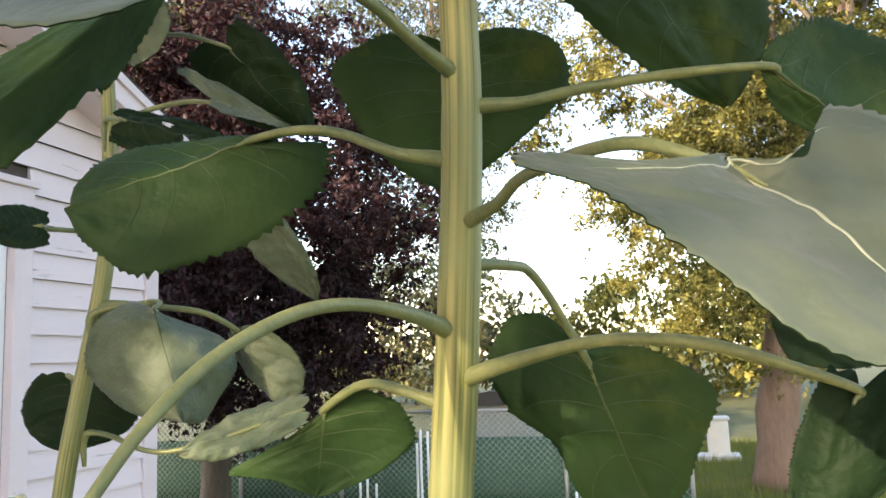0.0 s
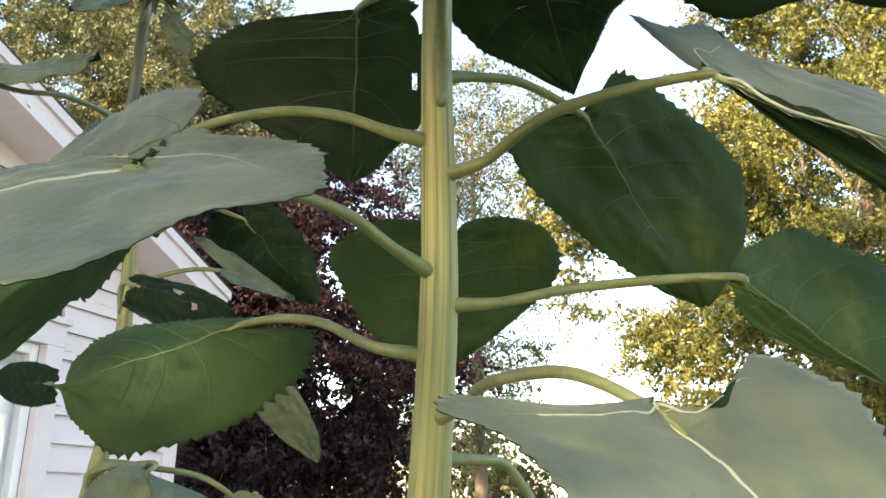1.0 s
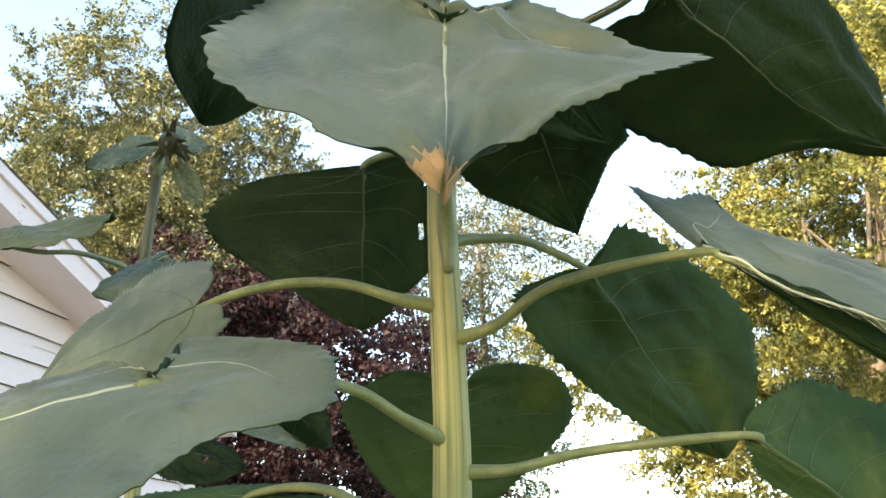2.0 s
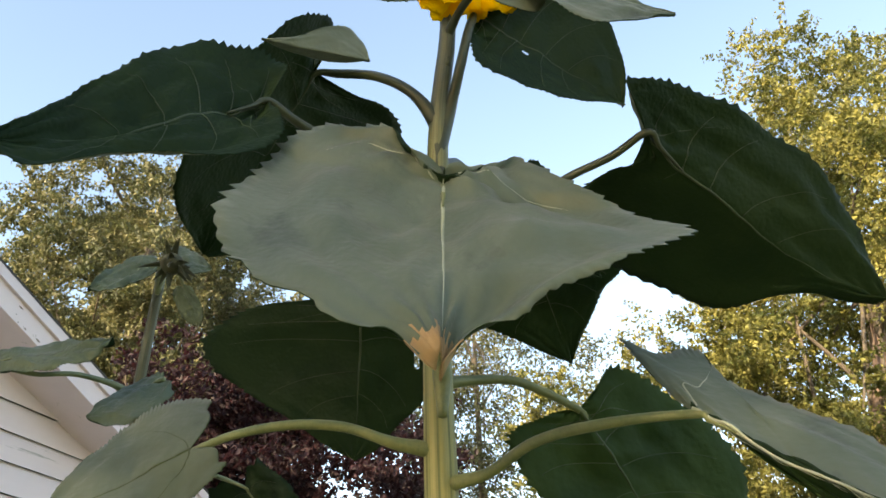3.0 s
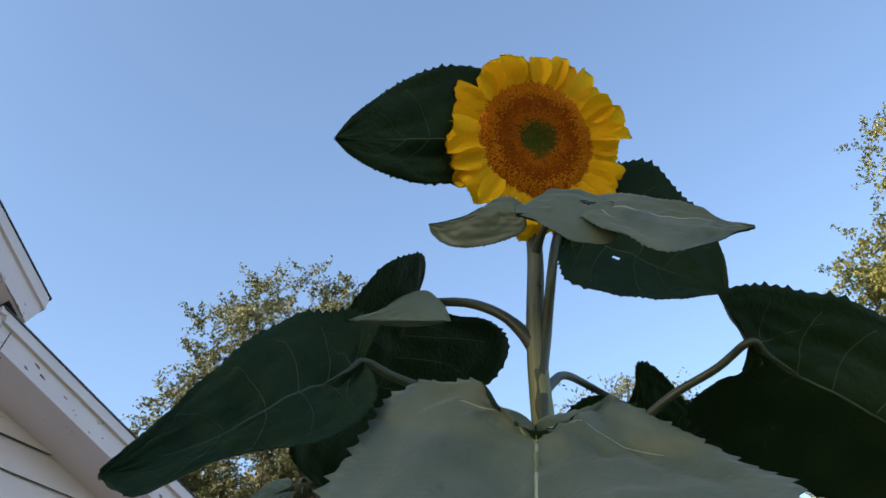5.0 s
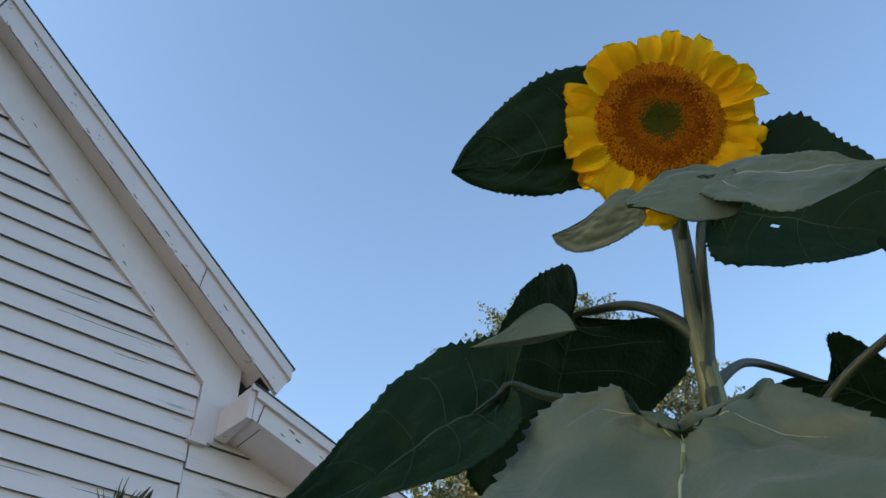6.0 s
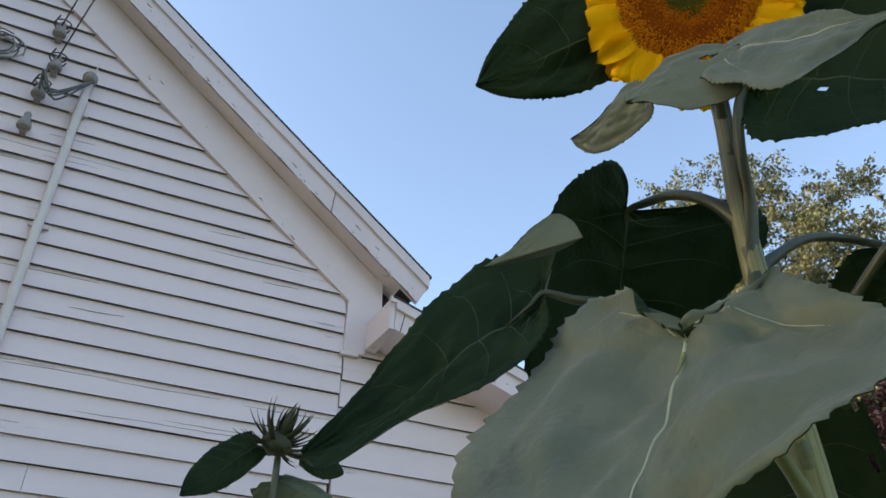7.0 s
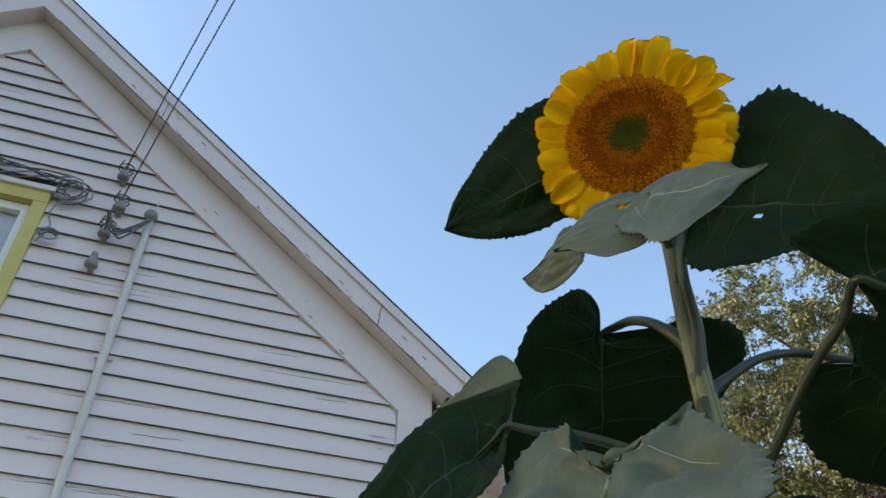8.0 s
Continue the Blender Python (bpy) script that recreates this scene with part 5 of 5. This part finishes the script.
def flower_bud(plant, centre, size, n_bracts, seed, way=(0, 0, 1)):
    """A closed bud: a knob wrapped in pointed, curling bracts."""
    rnd = random.Random(seed)
    c = V(centre)
    turn = UP.rotation_difference(V(way).normalized()).to_matrix().to_4x4()
    bm = bmesh.new()
    bmesh.ops.create_uvsphere(bm, u_segments=16, v_segments=10, radius=size * 0.55, matrix=Matrix.Translation(c) @ turn @ Matrix.Diagonal((1, 1, 0.75, 1)))
    bud = part("flower_bud", bm, M_BUD, plant, "spiky closed green flower bud")
    for i in range(n_bracts):
        a, el = rnd.uniform(0, 6.283), rnd.uniform(-0.55, 1.35)
        ln, w = size * rnd.uniform(0.7, 1.15), size * 0.16
        vs, fs = [], []
        for k in range(6):
            u = k / 5
            ww = w * (1 - u) ** 0.8
            vs += [V((u * ln, -ww, 0.35 * ln * u * u)), V((u * ln, 0, 0.35 * ln * u * u - ww * 0.4)), V((u * ln, ww, 0.35 * ln * u * u))]
        for k in range(5):
            fs += [(k * 3, k * 3 + 1, k * 3 + 4, k * 3 + 3), (k * 3 + 1, k * 3 + 2, k * 3 + 5, k * 3 + 4)]
        ob = part("bract", mesh_of(vs, fs), M_BUD, bud)
        ob.matrix_basis = Matrix.Translation(c) @ turn @ Matrix.Rotation(a, 4, "Z") @ Matrix.Rotation(-el, 4, "Y") @ Matrix.Translation((size * 0.42, 0, 0))
        s = ob.modifiers.new("thickness", "SOLIDIFY")
        s.thickness = 0.001
    return bud


flower_bud(sunflower_small, (0.19, 0.665, 2.585), 0.045, 18, 4, (-0.3, -0.4, -0.6))

# ---- a third sunflower close to the wall ----
sunflower_bud = thing("sunflower_bud", (-0.30, 1.72, 0), "slim sunflower with a spiky green bud close to the wall", "sunflower", "sunflowers")
stalk(sunflower_bud, [(-0.30, 1.72, 0), (-0.32, 1.70, 1.2), (-0.34, 1.66, 2.2), (-0.35, 1.645, 2.66)], [0.022, 0.018, 0.012, 0.010])
flower_bud(sunflower_bud, (-0.36, 1.64, 2.70), 0.088, 64, 8, (0.35, -0.3, 1))
sunflower_leaf(sunflower_bud, None, [], (-0.412, 1.663, 2.691), (-0.599, 1.705, 2.526), (-0.527, 1.716, 2.687), (-0.455, 1.656, 2.580), (0.401, 0.886, -0.232), label="small leaf under the bud", seed=60, top=M_TOP2, vein=0.5, lobe=0.15)
sunflower_leaf(sunflower_bud, None, [], (-0.284, 1.619, 2.673), (-0.176, 1.537, 2.612), (-0.229, 1.605, 2.695), (-0.240, 1.595, 2.606), (0.540, 0.827, -0.156), label="small leaf under the bud", seed=61, top=M_TOP2, vein=0.5, lobe=0.15)
sunflower_leaf(sunflower_bud, None, [], (-0.334, 1.687, 2.607), (-0.177, 1.541, 2.496), (-0.348, 1.722, 2.530), (-0.228, 1.627, 2.591), (-0.646, -0.758, 0.088), label="small leaf under the bud", seed=62, top=M_TOP2, vein=0.5, lobe=0.15)


# ---- trees and yard ----
def tree(name, base, crowns, count, leaf, mat, bark, trunk_r, label, seed, clump=0.45, limbs=14, hollow=0.45, gaps=-0.22, per=70, flat=0.45, thin=0.0):
    """A tapered trunk, limbs that reach into the crown, and many small folded leaves in clumps. crowns: centre and radii."""
    rnd = random.Random(seed)
    t = thing(name, base, label, "tree", "trees")
    b = V(base)
    top = V(crowns[0][0])
    pts = [b + V((0, 0, -0.1)), b * 0.65 + V((top.x, top.y, b.z)) * 0.35 + V((rnd.uniform(-0.1, 0.1), rnd.uniform(-0.1, 0.1), (top.z - b.z) * 0.45)), top, top + V((0.1, 0.05, crowns[0][1][2] * 0.7))]
    part("trunk", tube(pts, [trunk_r * 1.35, trunk_r, trunk_r * 0.55, trunk_r * 0.32, trunk_r * 0.08], 14, 8, lumps=0.25), bark, t)
    line = spline(pts, 8)
    centres = []
    weights = [r[0] * r[1] * r[2] for _, r in crowns]
    n_clump = max(12, count // per)
    for k in range(n_clump):
        cc, rr = rnd.choices(crowns, weights)[0]
        while True:
            q = V((rnd.uniform(-1, 1), rnd.uniform(-1, 1), rnd.uniform(-1, 1)))
            if thin and rnd.random() < thin * (q.z + 1) / 2:
                continue
            if hollow < q.length < 1 and noise.noise((V(cc) + V((q.x * rr[0], q.y * rr[1], q.z * rr[2]))) * 1.3 + V((seed, 0, 0))) > gaps:
                break
        centres.append(V(cc) + V((q.x * rr[0], q.y * rr[1], q.z * rr[2])))
    for k in range(limbs):
        end = centres[k * len(centres) // limbs]
        s = line[int(len(line) * rnd.uniform(0.35, 0.85))]
        mid = (s + end) / 2 + V((rnd.uniform(-0.2, 0.2), rnd.uniform(-0.2, 0.2), 0.25))
        part("limb", tube([s, mid + V((rnd.uniform(-0.15, 0.15), rnd.uniform(-0.15, 0.15), 0)), end], [trunk_r * 0.17, trunk_r * 0.10, trunk_r * 0.02], 6, 6), M_BARK, t)
    per = count // n_clump
    total = n_clump * per
    g = np.random.default_rng(seed)
    # leaves sit along short twigs that spread and droop from each clump's middle
    twigs = 9
    cl = np.repeat(np.array([tuple(c) for c in centres]), per, axis=0)
    td = g.normal(0, 1, (n_clump, twigs, 3)) * np.array([1, 1, flat])
    td[:, :, 2] -= 0.15
    td /= np.linalg.norm(td, axis=2)[:, :, None]
    td *= g.uniform(0.6, 1.25, (n_clump, twigs, 1)) * clump
    own = td[np.repeat(np.arange(n_clump), per), g.integers(0, twigs, total)]
    u = g.uniform(0.08, 1.0, (total, 1)) ** 0.8
    cen = cl + own * u + np.array([0, 0, -0.12]) * clump * u * u + g.normal(0, 1, (total, 3)) * leaf * 0.55
    d = g.normal(0, 1, (total, 3))
    d[:, 2] -= 0.5
    d /= np.linalg.norm(d, axis=1)[:, None]
    s = np.cross(d, g.normal(0, 1, (total, 3)))
    s /= np.linalg.norm(s, axis=1)[:, None]
    up = np.cross(d, s)
    ln = leaf * g.uniform(0.6, 1.3, (total, 1))
    v0, v2 = cen - d * ln * 0.5, cen + d * ln * 0.5
    fold = up * ln * 0.12
    v1, v3 = cen + s * ln * 0.29 + fold, cen - s * ln * 0.29 + fold
    verts = np.stack([v0, v1, v2, v3], 1).reshape(-1, 3)
    idx = np.arange(total)[:, None] * 4
    faces = np.concatenate([idx + np.array([0, 1, 2]), idx + np.array([0, 2, 3])], 1).reshape(-1, 3)
    me = bpy.data.meshes.new("crown")
    me.from_pydata(verts.tolist(), [], faces.tolist())
    crown = part("crown", me, mat, t, smooth=False)
    crown["kind"] = "stuff"
    return t


tree("maple_tree", (6.9, 4.5, 0), [((6.6, 3.9, 3.3), (1.9, 2.0, 2.4)), ((6.3, 4.6, 4.5), (1.1, 1.1, 1.2))], 105000, 0.07, M_PURPLE, M_BARK, 0.13, "dark purple-leaved maple tree behind the fence", 3, clump=0.45, per=230, gaps=-0.10, limbs=30, hollow=0.15, thin=0.85)
tree("yellow_tree", (8.5, -1.19, 0), [((8.4, -2.4, 5.4), (2.5, 2.3, 3.4)), ((8.3, -1.4, 2.9), (1.6, 1.7, 1.7)), ((8.4, -2.55, 8.3), (1.6, 1.7, 2.0)), ((8.7, -0.7, 5.2), (1.2, 1.4, 1.2)), ((8.6, 0.2, 3.9), (0.9, 0.9, 0.9)), ((8.5, -0.7, 3.2), (1.1, 1.0, 1.1)), ((9.0, 0.9, 4.9), (1.2, 1.1, 1.1)), ((10.3, -1.9, 5.4), (1.3, 1.9, 1.5)), ((10.6, -3.2, 4.2), (1.4, 1.8, 1.8))], 280000, 0.056, M_GOLD, M_BARK_WARM, 0.19, "large tree with yellow-green leaves in low sunlight and a pale trunk", 5, clump=0.50, gaps=-0.02, limbs=28, per=420, hollow=0.2)
tree("back_tree", (8.4, 7.8, 0), [((8.2, 7.6, 7.5), (2.75, 2.85, 3.0)), ((7.4, 5.6, 6.0), (1.9, 1.7, 2.2)), ((10.0, 9.6, 7.0), (3.0, 3.0, 3.0))], 300000, 0.062, M_GREEN, M_BARK, 0.25, "tall green tree behind the house with sunlit top", 7, clump=0.50, gaps=-0.02, limbs=36, per=420, hollow=0.25)
tree("thin_tree", (16.0, 4.2, 0), [((14.5, 4.0, 8.2), (2.0, 2.6, 2.6)), ((15.5, 4.6, 4.6), (1.8, 2.0, 2.4))], 52000, 0.075, M_GREEN, M_BARK, 0.12, "thin distant tree with sparse leaves", 11, clump=0.5, limbs=26, hollow=0.1)
tree("far_tree", (24, -9, 0), [((24, -9, 3.6), (3.5, 4.5, 3.2))], 9000, 0.26, M_GOLD, M_BARK, 0.2, "distant tree with yellow-green leaves", 13, clump=1.0, limbs=6)
tree("far_tree", (25, -1, 0), [((25, -1, 2.2), (2.5, 4.5, 2.0))], 8000, 0.26, M_GOLD, M_BARK, 0.2, "distant low yellow-green tree", 17, clump=1.0, limbs=6)
tree("far_tree", (25, 9, 0), [((25, 9, 2.4), (2.5, 5.5, 2.2))], 8000, 0.26, M_GREEN, M_BARK, 0.2, "distant low green tree", 19, clump=1.0, limbs=6)


# unseen trees added behind the walker so that their crowns block the sun
for bx, by, bz, sd in ((-8.2, 2.9, 7.3, 31), (-8.6, -0.6, 7.3, 32), (-8.2, -4.2, 7.3, 33)):
    tree("sun_blocking_tree", (bx, by, 0), [((bx, by, bz), (2.2, 2.4, 2.6))], 24000, 0.17, M_GREEN, M_BARK, 0.2, "dense green unseen tree added to keep the sun off the yard", sd, clump=0.6, limbs=8, hollow=0.0, per=34, flat=0.7)


def fence():
    f = thing("fence", (7.3, 2.4, 0), "chain-link fence with green privacy fabric and steel posts", "fence")
    y0, y1, x = -0.35, 5.6, 7.3
    y = y0
    while y <= y1 + 0.01:
        part("post", tube([(x, y, 0), (x, y, 0.5), (x, y, 1.02)], [0.021], 10, 2), M_METAL, f)
        y += 1.19
    part("top_rail", tube([(x, y0, 0.98), (x, (y0 + y1) / 2, 0.985), (x, y1, 0.98)], [0.016], 8, 4), M_METAL, f)
    vs, fs = [], []
    n = 60
    for i in range(n + 1):
        yy = y0 + (y1 - y0) * i / n
        for z in (0.03, 0.25, 0.5, 0.72):
            vs.append(V((x + 0.02 + 0.012 * noise.noise(V((yy * 3, z * 3, 0))), yy, z + (0.012 * noise.noise(V((yy * 2.2, 5, 0))) if z > 0.7 else 0))))
    for i in range(n):
        for j in range(3):
            fs.append((i * 4 + j, (i + 1) * 4 + j, (i + 1) * 4 + j + 1, i * 4 + j + 1))
    fab = part("privacy_fabric", mesh_of(vs, fs), M_FENCE, f, "green woven privacy fabric")
    m = fab.modifiers.new("thickness", "SOLIDIFY")
    m.thickness = 0.003
    vs, fs = [], []
    step, h = 0.065, 0.92
    for sg in (1, -1):
        for i in range(int((y1 - y0 + h) / step) + 1):
            a = y0 + i * step - (h if sg > 0 else 0)
            p0, p1 = V((x - 0.004 * sg, a, 0.05)), V((x - 0.004 * sg, a + sg * h, 0.05 + h))
            c0, c1 = max(y0, min(y1, p0.y)), max(y0, min(y1, p1.y))
            if abs(c1 - c0) < 0.02:
                continue
            t0, t1 = (c0 - p0.y) / (p1.y - p0.y), (c1 - p0.y) / (p1.y - p0.y)
            tv, tf = tube_data([p0.lerp(p1, t0), p0.lerp(p1, t1)], [0.0022], 4)
            k0 = len(vs)
            vs += tv
            fs += [tuple(k0 + q for q in fc) for fc in tf]
    ob = part("wire_mesh", mesh_of(vs, fs), M_METAL, f)
    ob["kind"] = "stuff"


fence()


def shed():
    s = thing("shed", (12.4, 2.6, 0), "low grey-green garden shed behind the fence", "shed")
    part("wall", box((11.6, 1.6, 0), (13.2, 3.4, 0.78), 0.01), M_SHED, s, smooth=False)
    bm = bmesh.new()
    a = [bm.verts.new(p) for p in ((11.5, 1.5, 0.78), (13.3, 1.5, 0.78), (13.3, 3.5, 0.78), (11.5, 3.5, 0.78), (11.5, 2.5, 1.0), (13.3, 2.5, 1.0))]
    for q in ((0, 1, 5, 4), (3, 4, 5, 2), (0, 4, 3), (1, 2, 5), (0, 3, 2, 1)):
        bm.faces.new([a[i] for i in q])
    bmesh.ops.recalc_face_normals(bm, faces=bm.faces)
    part("roof", bm, M_ROOF, s, "grey shingled roof", smooth=False)


shed()


def pedestal():
    p = thing("utility_pedestal", (10.9, -0.78, 0), "white plastic utility pedestal on the grass", "utility box")
    part("body", box((10.78, -0.92, 0.08), (11.02, -0.64, 0.55), 0.03), M_WHITE, p)
    part("base", box((10.68, -1.05, 0), (11.12, -0.50, 0.10), 0.02), M_WHITE, p)
    part("cap", box((10.76, -0.94, 0.55), (11.04, -0.62, 0.60), 0.02), M_WHITE, p)


pedestal()


def stake(x, y, h, r, lean):
    s = thing("garden_stake", (x, y, 0), "thin pale garden stake pushed into the ground", "stake", "garden stakes")
    part("rod", tube([(x, y, -0.05), (x + lean * 0.5, y, h * 0.5), (x + lean, y, h)], [r], 8, 3), M_WHITE, s)


for sx_, sy_, sh in ((6.0, 1.93, 0.92), (6.02, 1.87, 0.90), (6.05, 1.98, 0.80), (6.3, 2.55, 0.45), (6.3, 2.62, 0.42), (6.35, 2.48, 0.40), (6.2, 0.62, 0.36), (6.2, 0.58, 0.34)):
    stake(sx_, sy_, sh, 0.012, 0.01)


def grass():
    g = np.random.default_rng(21)
    n = 60000
    x, y = g.uniform(5.0, 13, n), g.uniform(-4.5, 2.5, n)
    h, a = g.uniform(0.05, 0.15, n), g.uniform(0, 6.283, n)
    z = np.zeros(n) - 0.03
    dx, dy = np.cos(a) * 0.006, np.sin(a) * 0.006
    lx, ly = g.normal(0, 0.04, n), g.normal(0, 0.04, n)
    v = np.stack([np.stack([x - dx, y - dy, z], 1), np.stack([x + dx, y + dy, z], 1), np.stack([x + lx, y + ly, z + 0.05 + h], 1)], 1).reshape(-1, 3)
    me = bpy.data.meshes.new("grass")
    me.from_pydata(v.tolist(), [], (np.arange(n)[:, None] * 3 + np.array([0, 1, 2])).tolist())
    ob = part("grass", me, M_BLADE, None, smooth=False)
    tags(ob, "tufts of uncut yellow-green grass on the lawn", "grass", kind="stuff")


grass()


def cable(start, way, length, name_label):
    a, d = V(start), V(way).normalized()
    pts = [a, a + d * length * 0.3 - UP * length * 0.004, a + d * length * 0.65 - UP * length * 0.006, a + d * length]
    c = thing("power_cable", start, name_label, "cable", "cables from the house to the pole")
    part("conductor", tube(pts, [0.0038], 6, 8), M_WIRE, c)


cable((-1.443, 2.33, 4.66), (0.257, -0.658, 0.708), 14.0, "black overhead service cable leaving the gable")
cable((-1.410, 2.33, 4.47), (0.259, -0.581, 0.772), 14.0, "black overhead service cable leaving the gable")


def cable_bundle():
    c = thing("cable_bundle", (-1.75, WALL_Y - 0.05, 4.55), "tangled loops of old grey cable over the window", "cable")
    rnd = random.Random(12)
    for k in range(9):
        z0, amp = 4.52 + rnd.uniform(-0.02, 0.10), rnd.uniform(0.02, 0.05)
        pts = [(-2.7 + 0.13 * q, WALL_Y - 0.05 - 0.014 * math.sin(q * 1.7 + k), z0 - 0.004 * q + amp * math.sin(q * 1.1 + k * 1.9) + rnd.uniform(-0.01, 0.01)) for q in range(9)]
        part("strand", tube(pts, [0.0035], 5, 6), M_WIRE if k % 3 else M_INSULATOR, c)
    for k in range(7):
        cx, cz, r = -1.64 + rnd.uniform(-0.03, 0.02), 4.47 + rnd.uniform(-0.03, 0.03), rnd.uniform(0.05, 0.095)
        pts = [(cx + r * math.cos(a * 0.7 + k), WALL_Y - 0.045 - 0.010 * math.sin(a + k), cz + 0.8 * r * math.sin(a * 0.7 + k)) for a in range(10)]
        part("loop", tube(pts, [0.0035], 5, 6), M_WIRE if k % 3 else M_INSULATOR, c)
    for k in range(4):
        pts = [(-1.655 + (0.03 + 0.006 * k) * math.cos(a), WALL_Y - 0.035 - 0.006 * k, 4.205 + (0.018 + 0.005 * k) * math.sin(a)) for a in (0.3, 1.2, 2.1, 3.0, 4.0, 5.0, 6.0)]
        part("loop", tube(pts, [0.003], 5, 6), M_INSULATOR if k % 2 else M_WIRE, c)
    pts = [(-1.66, WALL_Y - 0.04, 4.42), (-1.69, WALL_Y - 0.045, 4.33), (-1.665, WALL_Y - 0.04, 4.24), (-1.70, WALL_Y - 0.04, 4.16)]
    part("strand", tube(pts, [0.004], 5, 6), M_INSULATOR, c)


cable_bundle()

# ---- clapboards ----
GABLE_STEP, LEAN_STEP = 0.0945, 0.1215
clapboards(wall_gable, lambda z: max(LEFT, 2 * MIDDLE - (MIDDLE + (frieze_z(MIDDLE) - z) / 0.797)) - 0.02, lambda z: min(CORNER - 0.040 + 0.006 * math.sin(z * 61), MIDDLE + (frieze_z(MIDDLE) - z) / 0.797 + 0.02),
           3.592 - GABLE_STEP * 38, frieze_z(MIDDLE) + 0.05, GABLE_STEP, [(WIN[0], WIN[1], WIN[2] - 0.05, WIN[3])], 2)
clapboards(wall_lean, lambda z: CORNER - 0.026 + 0.005 * math.sin(z * 47), lambda z: min(LEAN_CORNER - 0.09, 0.19 + (3.58 - 0.12 - z) / LEAN_SLOPE), 1.945 - LEAN_STEP * 16, 3.5, LEAN_STEP, [(LOW[0], LOW[1], LOW[2] - 0.05, LOW[3])], 9)


def cracks(wall, count, seed, lo, hi):
    """Long splits where the paint has opened along the grain of single boards."""
    rnd = random.Random(seed)
    for k in range(count):
        row = rnd.randrange(2, 27)
        f = rnd.uniform(0.25, 0.85)
        x = rnd.uniform(*lo)
        z = 3.592 - GABLE_STEP * 12 + GABLE_STEP * row + f * GABLE_STEP
        ln = rnd.uniform(0.12, 0.55)
        if x + ln > MIDDLE + (frieze_z(MIDDLE) - z) / 0.797 - 0.05 or z > hi or (x < WIN[1] + 0.05 and WIN[2] - 0.1 < z < WIN[3] + 0.1):
            continue
        n, verts, faces = 8, [], []
        for i in range(n + 1):
            u = i / n
            h = 0.0011 * math.sin(math.pi * min(max(u, 0.02), 0.98)) * rnd.uniform(0.6, 1.3)
            zz = z + 0.010 * (u - 0.5) * rnd.choice((0.6, 1.0)) + 0.0012 * math.sin(9 * u + k)
            for dy, dz in ((-0.0008, -h), (-0.0008, h), (0.0015, h), (0.0015, -h)):
                ff = (zz + dz - (z - f * GABLE_STEP)) / GABLE_STEP
                verts.append((x + ln * u, WALL_Y - 0.014 + 0.017 * ff + dy - 0.0012, zz + dz))
        for i in range(n):
            for j in range(4):
                faces.append((i * 4 + j, i * 4 + 4 + j, i * 4 + 4 + (j + 1) % 4, i * 4 + (j + 1) % 4))
        part("crack", mesh_of(verts, faces), M_BUTT, wall, "dark split in the painted board", smooth=False)


cracks(wall_gable, 24, 8, (-1.65, -0.1), 4.5)
